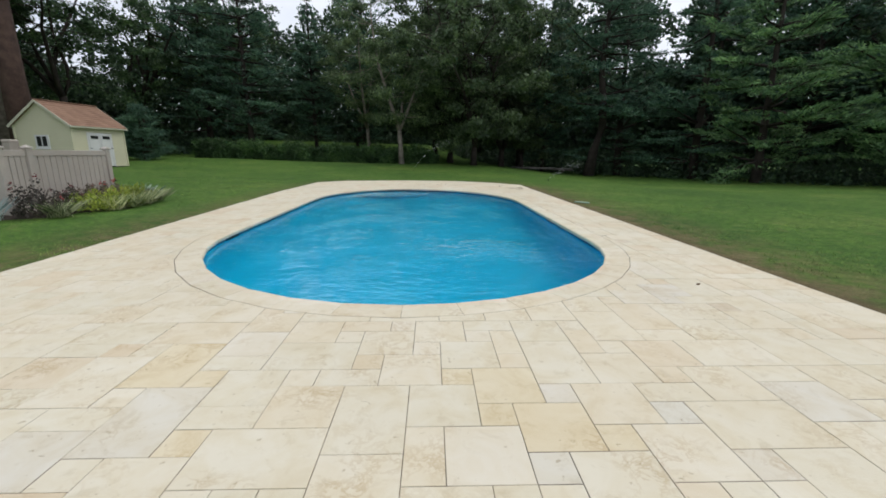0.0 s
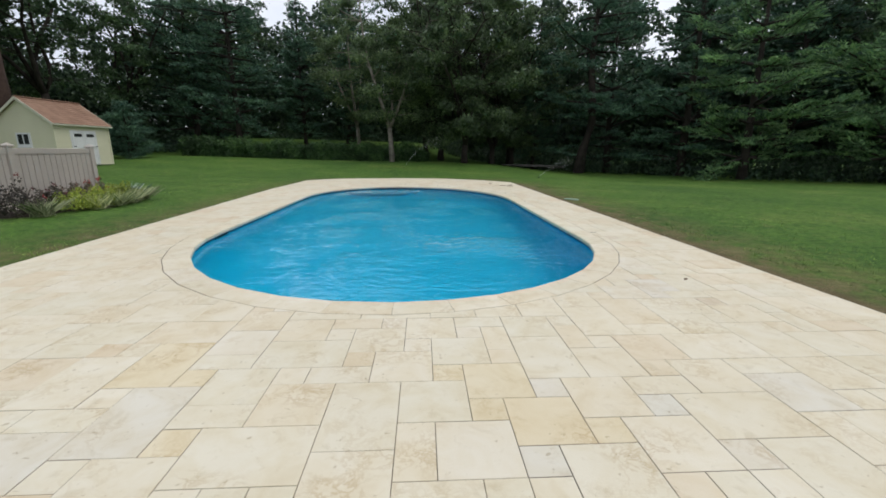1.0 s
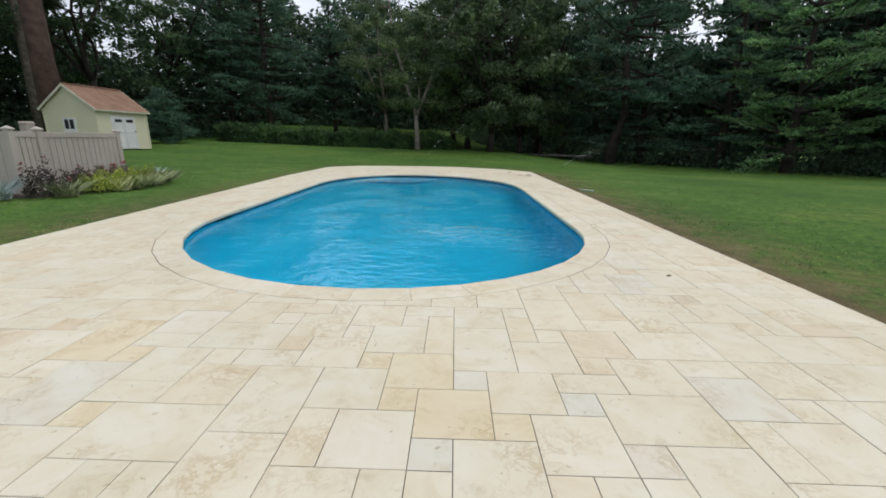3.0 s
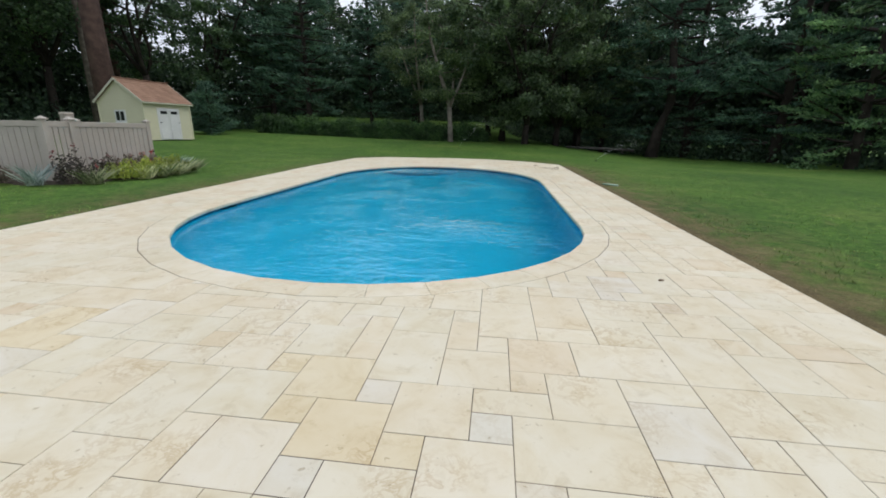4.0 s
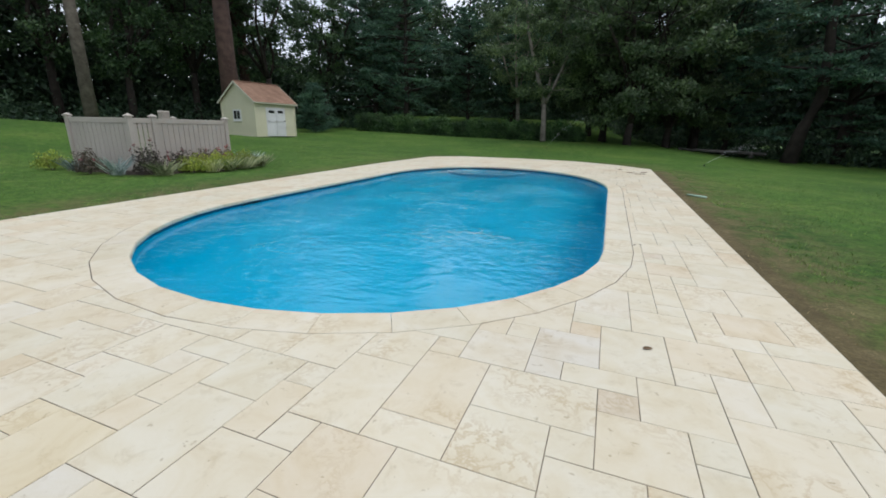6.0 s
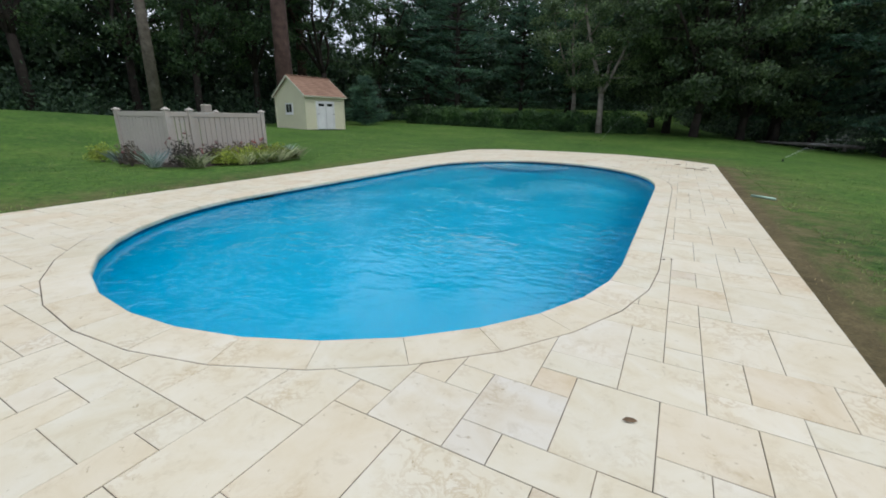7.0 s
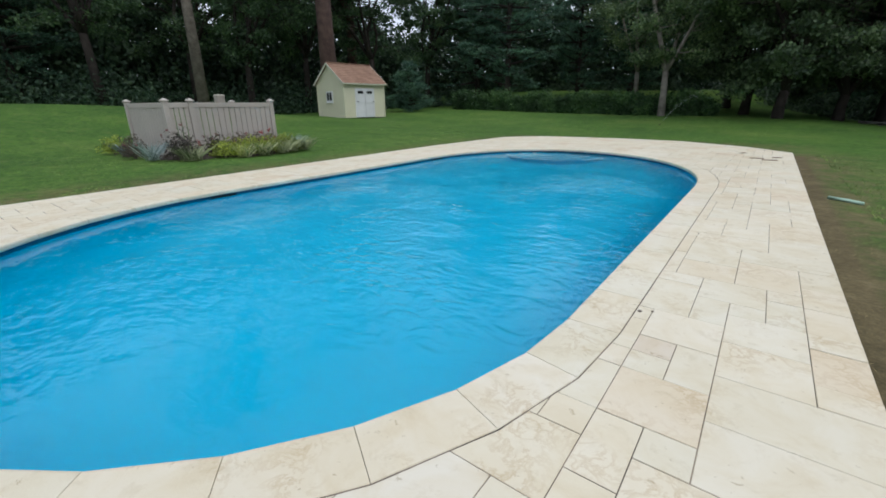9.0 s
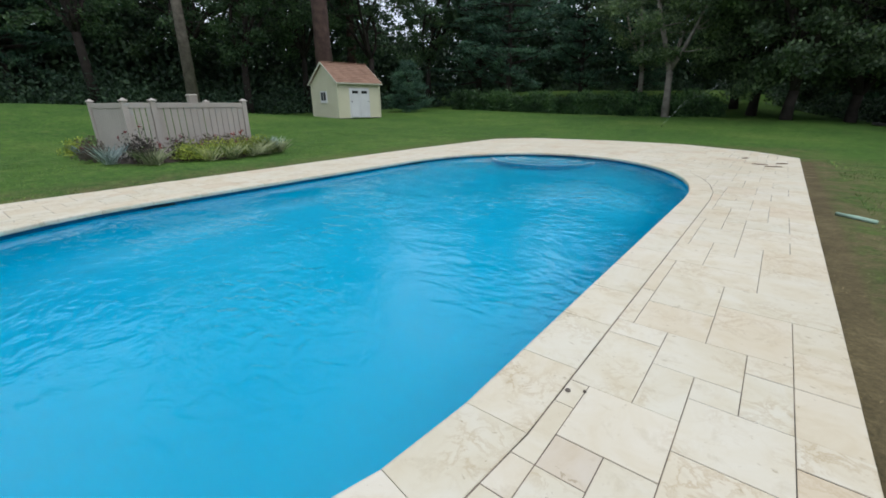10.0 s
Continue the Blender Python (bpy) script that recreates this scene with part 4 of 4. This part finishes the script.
def again(ob, x, y, turn, scale):
    m = on_lawn(x, y)
    return copy_thing(ob, pose(*m, 0, 0, turn) @ Matrix.Diagonal((scale, scale, scale, 1)))


PINE_LABEL = "tall dark green pine with layered boughs at lawn's edge"
pine_a = tree("pine_tree", PINE_LABEL, on_lawn(-18.3, 42.5), pine_parts(3, 21, 2.2, 4.6, 1.15, trunk_r=0.32))
pine_b = tree("pine_tree", "old pine with forked dark trunk and drooping boughs", on_lawn(14.8, 37.0), pine_parts(5, 20, 5.2, 5.2, 1.25, trunk_r=0.45, lean=(0.7, 0.0), tier=1.5, thin=(6.6, 9.2), bow=0.8))
pine_d = tree("pine_tree", "open-crowned dark pine with sky between its limbs", on_lawn(22.0, 33.0), pine_parts(6, 19, 1.4, 5.0, 1.2, trunk_r=0.36, tier=1.35, thin=(8.4, 10.6)))
pine_c = tree("pine_tree", "spreading pale green pine, needles brightened for light on its boughs", on_lawn(23.5, 28.0), pine_parts(8, 17, 1.6, 5.2, 1.25, NEEDLE_LIT, trunk_r=0.3, tier=1.8))
fir = tree("fir_tree", "slender pointed dark fir with bare tip", on_lawn(-13.5, 49.0), pine_parts(9, 17.0, 1.5, 3.0, 1.5, trunk_r=0.22, tuft_len=0.3))
tree("young_fir_tree", "small bushy green fir beside the shed", on_lawn(-22.6, 32.4), pine_parts(12, 4.4, 0.3, 1.8, 2.6, NEEDLE, trunk_r=0.09, tuft_len=0.22, tier=0.38))
birch = tree("birch_tree", "slim pale forked birch before the hedge", on_lawn(-2.65, 36.4), broad_parts(21, 15.5, 2.9, 3.9, 170, 130, 0.2, BIRCH_LEAF, BARK_PALE, 0.21, 3, 0.3, ((-0.22, 0, 1), (0.34, 0.05, 1), (0.1, 0.3, 1))))
oak = tree("maple_tree", "dense olive green maple hanging to the grass", on_lawn(4.0, 36.5), broad_parts(23, 17, 1.6, 5.4, 210, 130, 0.26, LEAF_OLIVE, BARK_DARK, 0.28, 6, 0.4))
oak_b = tree("broadleaf_tree", "dark leafy woodland tree", on_lawn(-31, 36), broad_parts(25, 19, 5.0, 5.2, 130, 100, 0.26, LEAF, BARK_DARK, 0.3, 5, 0.2))
bare_trunk = tree("oak_tree", "grey barked tree behind the fence", on_lawn(-24.6, 15.5), broad_parts(27, 21, 12.5, 4.5, 110, 90, 0.28, LEAF, BARK, 0.27, 4, 0.1))
red_trunk = tree("cedar_tree", "thick red-brown forked trunk behind the shed", on_lawn(-25.3, 26.0), broad_parts(29, 22, 10.5, 4.6, 110, 100, 0.28, LEAF, BARK_RED, 0.62, 3, 0.1))

def plant(rows):
    for ob, x, y, turn, s in rows:
        again(ob, x, y, turn, s)


# woods beyond the shed
plant((
    (pine_a, -24.0, 46.0, 80, 1.05), (oak_b, -29.0, 43.0, 130, 1.0), (oak_b, -40.0, 22.0, 200, 1.1), (oak_b, -36.5, 13.5, 280, 1.0),
    (oak_b, -38.0, 4.0, 20, 1.05), (oak_b, -23.5, 50.0, 100, 1.05), (oak_b, -34.0, 24.0, 150, 0.95), (pine_a, -43.0, 10.0, 60, 1.0),
    (bare_trunk, -31.0, 30.5, 210, 1.0), (oak_b, -35.5, 31.0, 70, 1.05), (red_trunk, -35.5, 37.5, 60, 0.85), (oak_b, -36.0, -6.0, 330, 1.0), (oak_b, -28.0, -20.0, 190, 1.0),
))
# woods behind the hedge
plant((
    (pine_a, 9.5, 44.0, 200, 0.95), (pine_b, -9.0, 54.0, 60, 1.05), (fir, -8.0, 50.0, 40, 0.9), (fir, 12.0, 43.0, 100, 0.9),
    (oak, 9.5, 43.0, 120, 0.95), (oak, 0.5, 45.0, 220, 1.05), (oak, 7.2, 40.5, 300, 1.0), (oak, 2.0, 41.0, 40, 1.05),
    (birch, -7.0, 47.0, 90, 1.0),
))
# woods beside the lawn
plant((
    (pine_d, 18.0, 38.5, 130, 0.95), (pine_c, 29.0, 22.5, 160, 1.0), (pine_a, 31.0, 33.0, 250, 1.0),
    (pine_a, 36.5, 23.0, 20, 1.0), (oak_b, 36.0, 28.0, 170, 1.0), (pine_d, 27.5, 40.0, 30, 1.1), (pine_c, 36.0, 12.0, 200, 1.0),
    (oak_b, 36.0, 0.0, 30, 1.0), (oak_b, 30.0, -14.0, 90, 1.0),
))


# ---- woods behind, undergrowth, hedge ----
def edge_of_woods(a):
    """Distance of the woods' edge from the patio, by compass angle from the pool's axis, in degrees to the right."""
    return float(np.interp(a, [-180, -110, -88, -60, -35, -5, 10, 25, 40, 60, 110, 180], [42, 38, 35, 37, 47, 48, 43, 37, 34, 35, 38, 42]))


def build_far_woods():
    rng = np.random.default_rng(77)
    n = 560000
    a = rng.uniform(-125, 80, n)
    base = np.array([edge_of_woods(v) for v in a])
    r = base + 12 + rng.uniform(0, 14, n)
    ar = np.radians(a)
    top = 21 + 3 * np.sin(a * 0.35) + 2.0 * np.sin(a * 1.13 + 1) - 4.5 * np.exp(-((a + 16) / 2.5) ** 2) - 1.5 / (1 + np.exp(-(a - 17) / 3.0))
    z = rng.uniform(0, 1, n) ** 1.6 * top
    lace = np.array([noise.noise((v * 0.22, h * 0.28, 1.0)) + 0.7 * noise.noise((v * 0.8, h * 0.9, 5.0)) + 0.35 * noise.noise((v * 2.6, h * 2.4, 9.0)) for v, h in zip(a, z)])
    keep = lace < np.interp(z, [0, 6, 10, 20], [2.0, 1.3, 0.62, 0.08]) - 0.46 * (a < -31) * (a > -45) * np.clip((z - 6) / 4, 0, 1) - 0.38 * np.exp(-((a + 38.5) / 3.5) ** 2) * (z > 7) - 0.62 * np.exp(-((a - 29.0) / 4.6) ** 4) * np.exp(-((z - 11.3) / 2.6) ** 4) - 0.7 * np.exp(-((a + 60) / 2.5) ** 4) * np.exp(-((z - 11) / 2.5) ** 4)
    r, ar, z = r[keep], ar[keep], z[keep]
    c = np.stack([r * np.sin(ar), r * np.cos(ar) + 2, z + 0.5], 1)
    ob = link_mesh("far_woods", quad_mesh("far_woods", leaves(rng, c, 0.60, 0.38)), LEAF_SHADED)
    tagged(ob, "dark mass of woodland foliage behind the trees", "woods", kind="stuff")


def build_undergrowth():
    rng = np.random.default_rng(78)
    chunks = []
    for k in range(820):
        a = rng.uniform(-120, 75)
        r = edge_of_woods(a) + rng.uniform(1.5, 11) + (9 if -26 < a < 3 else 0)
        x, y = r * math.sin(math.radians(a)), r * math.cos(math.radians(a)) + 2
        if -22 < x < 2 and y < 57:
            continue
        h = rng.uniform(0.7, 2.6) if abs(a + 80) > 30 else rng.uniform(1.2, 4.2)
        if a > 3:
            h = rng.uniform(1.4, 3.6)
        g = rng.normal(size=(110, 3)) * np.array([0.8, 0.8, 0.42 * h]) * 0.75
        g[:, 2] = np.abs(g[:, 2]) * 1.2
        chunks.append(g + np.array([x, y, ground_z(x, y)]))
    ob = link_mesh("undergrowth", quad_mesh("undergrowth", leaves(rng, np.concatenate(chunks), 0.3, 0.18)), LEAF_SHADED)
    tagged(ob, "dark leafy undergrowth along the edge of the woods", "undergrowth", kind="stuff")


def build_hedge():
    rng = np.random.default_rng(79)
    hedge = thing("hedge", "low clipped green hedge across back of lawn", "hedge", on_lawn(-10.3, 37.6))
    for plant in range(16):
        chunks = []
        for k in range(plant * 10, plant * 10 + 10):
            x = -10.6 + 21.4 * k / 159
            h = 1.38 + 0.15 * math.sin(k * 0.7) + 0.2 * math.sin(k * 0.23) + 0.17 * rng.normal()
            g = rng.uniform(-1, 1, size=(210, 3)) * np.array([0.3, 0.55, 0.5 * h])
            g[:, 2] += 0.5 * h + ground_z(x - 10.3, 37.6) - hedge.location.z
            chunks.append(g + np.array([x, 0.9 * math.sin(k * 0.021) - 0.4, 0]) + rng.normal(size=(210, 3)) * 0.09)
        link_mesh("hedge_plant", quad_mesh("hedge_plant", leaves(rng, np.concatenate(chunks), 0.17, 0.11)), HEDGE, hedge)


build_far_woods()
build_undergrowth()
build_hedge()


# ---- lawn grass ----
def build_grass():
    rng = np.random.default_rng(80)
    def scatter(n, x0, x1, y0, y1, thin):
        x = x0 + (x1 - x0) * rng.uniform(0, 1, n) ** thin
        y = rng.uniform(y0, y1, n)
        keep = np.array([noise.noise((px * 0.9, py * 0.9, 3.0)) + 0.55 * noise.noise((px * 3.1, py * 3.1, 7.0)) for px, py in zip(x, y)]) > -0.12
        x, y = x[keep], y[keep]
        return np.stack([x, y, [ground_z(px, py) for px, py in zip(x, y)]], 1)
    left = scatter(34000, -5.2, -14, 1.5, 22, 1.5)
    left = left[left[:, 0] < -5.02 - np.clip((left[:, 1] - 3) / 11, 0, 1) * 0.7]
    right = scatter(11000, 4.9, 10, 0.5, 18, 1.6)
    ob = link_mesh("grass", quad_mesh("grass", blades(rng, np.concatenate([left, right]), 0.034, 0.008, 1.2)), BLADE)
    tagged(ob, "tufts of green lawn grass beside the paving", "grass", kind="stuff")
    dry = scatter(2200, 4.3, 6.2, 0.5, 19, 1.0)
    ob = link_mesh("dry_grass", quad_mesh("dry_grass", blades(rng, dry, 0.020, 0.005, 1.8)), STRAW)
    tagged(ob, "thin dry grass on bare earth beside paving", "grass", kind="stuff")


build_grass()


# ---- small things ----
def build_small():
    leaf = thing("fallen_leaf", "curled brown dry leaf lying on the paving", "leaf", (3.13, 2.81, 0.004), turn=20)
    leaf.scale = (0.62, 0.55, 0.8)
    bm = bmesh.new()
    pts = [(-0.05, 0, 0.004), (-0.02, 0.022, 0.014), (0.03, 0.018, 0.012), (0.06, 0, 0.006), (0.03, -0.018, 0.003), (-0.02, -0.02, 0.002)]
    bm.faces.new([bm.verts.new(p) for p in pts])
    r = bmesh.ops.extrude_face_region(bm, geom=bm.faces[:])
    bmesh.ops.translate(bm, vec=(0, 0, 0.003), verts=[v for v in r["geom"] if isinstance(v, bmesh.types.BMVert)])
    part("blade", bm, DRY_LEAF, leaf)
    pipe = thing("plastic_pipe", "short pale green plastic pipe lying on the grass", "pipe", (4.72, 10.95, ground_z(5, 11.3) + 0.022), turn=-38)
    bm = bmesh.new()
    tube(bm, [(-0.22, 0, 0), (0, 0.01, 0.003), (0.22, 0, 0)], [0.024, 0.024, 0.024], 10)
    smooth(part("pipe_body", bm, PIPE, pipe))
    log = thing("fallen_log", "grey weathered log lying at edge of woods", "log", on_lawn(11.0, 39.5, 0.32), turn=-4)
    bm = bmesh.new()
    tube(bm, [(-3.0, 0, 0.1), (-1, 0.1, 0.05), (0.8, 0, 0.0), (3.0, 0.1, -0.1)], [0.10, 0.11, 0.12, 0.13], 9)
    smooth(part("log_body", bm, LOGBARK, log))
    for x in (-2.0, 2.0):
        box_part("log_rest", (x, 0, -0.2), (0.2, 0.25, 0.35), LOGBARK, log, 0.03)




def build_details():
    rng = np.random.default_rng(91)
    cap = thing("deck_anchor", "small dark metal anchor caps set in paving stone", "anchor", (3.21, 5.61, 0.002))
    for x, y, r in ((-0.03, -0.02, 0.014), (0.04, 0.02, 0.009)):
        bm = bmesh.new()
        bmesh.ops.create_cone(bm, segments=14, radius1=r, radius2=r * 0.8, depth=0.006, cap_ends=True, matrix=pose(x, y, 0.003))
        part("cap", bm, BARK, cap)
    # brown stains on the far paving, made as thin slabs
    for k, (x, y, s) in enumerate(((3.55, 16.0, 0.22), (3.8, 15.7, 0.26), (3.95, 16.4, 0.16), (3.2, 17.2, 0.15))):
        stain = thing("stone_offcut", "faint brown stain on the far paving, built as a thin sheet", "stone", (x, y, 0.002), group="stone offcuts", turn=20 * k)
        bm = bmesh.new()
        slab(bm, [Vector((-s * 0.7, -0.05)), Vector((s * 0.6, -0.06)), Vector((s * 0.7, 0.04)), Vector((-s * 0.5, 0.05))], 0.01, 0.01)
        part("stain", bm, DRY_LEAF, stain)
    for x, y, dx, dy, reach, rise in SPRAYS:
        sp = thing("lawn_sprinkler", "black lawn sprinkler head throwing a thin fan of water", "sprinkler", on_lawn(x, y), group="lawn sprinklers")
        bm = bmesh.new()
        tube(bm, [(0, 0, -0.05), (0, 0, 0.06), (0, 0, 0.075)], [0.03, 0.03, 0.02], 9)
        part("head", bm, DARK, sp)
        n = 800
        s = rng.uniform(0.02, 1, n)
        wide = 0.3 * s * reach * rng.normal(size=n) * 0.5
        c = np.stack([dx * s * reach - dy * wide, dy * s * reach + dx * wide, 0.08 + rise * (2.0 * s - s * s) + 0.2 * s * rng.normal(size=n)], 1)
        tagged(link_mesh("water_spray", quad_mesh("water_spray", leaves(rng, c, 0.017, 0.010)), DROPS, sp), "fine white water droplets", kind="stuff")


SPRAYS = ((-1.2, 29.0, 0.97, -0.1, 2.7, 1.9), (6.9, 22.5, 0.98, 0.1, 2.2, 0.9))
DROPS = grainy("water_drops", (0.75, 0.78, 0.8), (0.85, 0.87, 0.9), 4, 0.2, 0.0)
build_details()
build_small()
print("paving stones:", build_paving(DECK_OB))
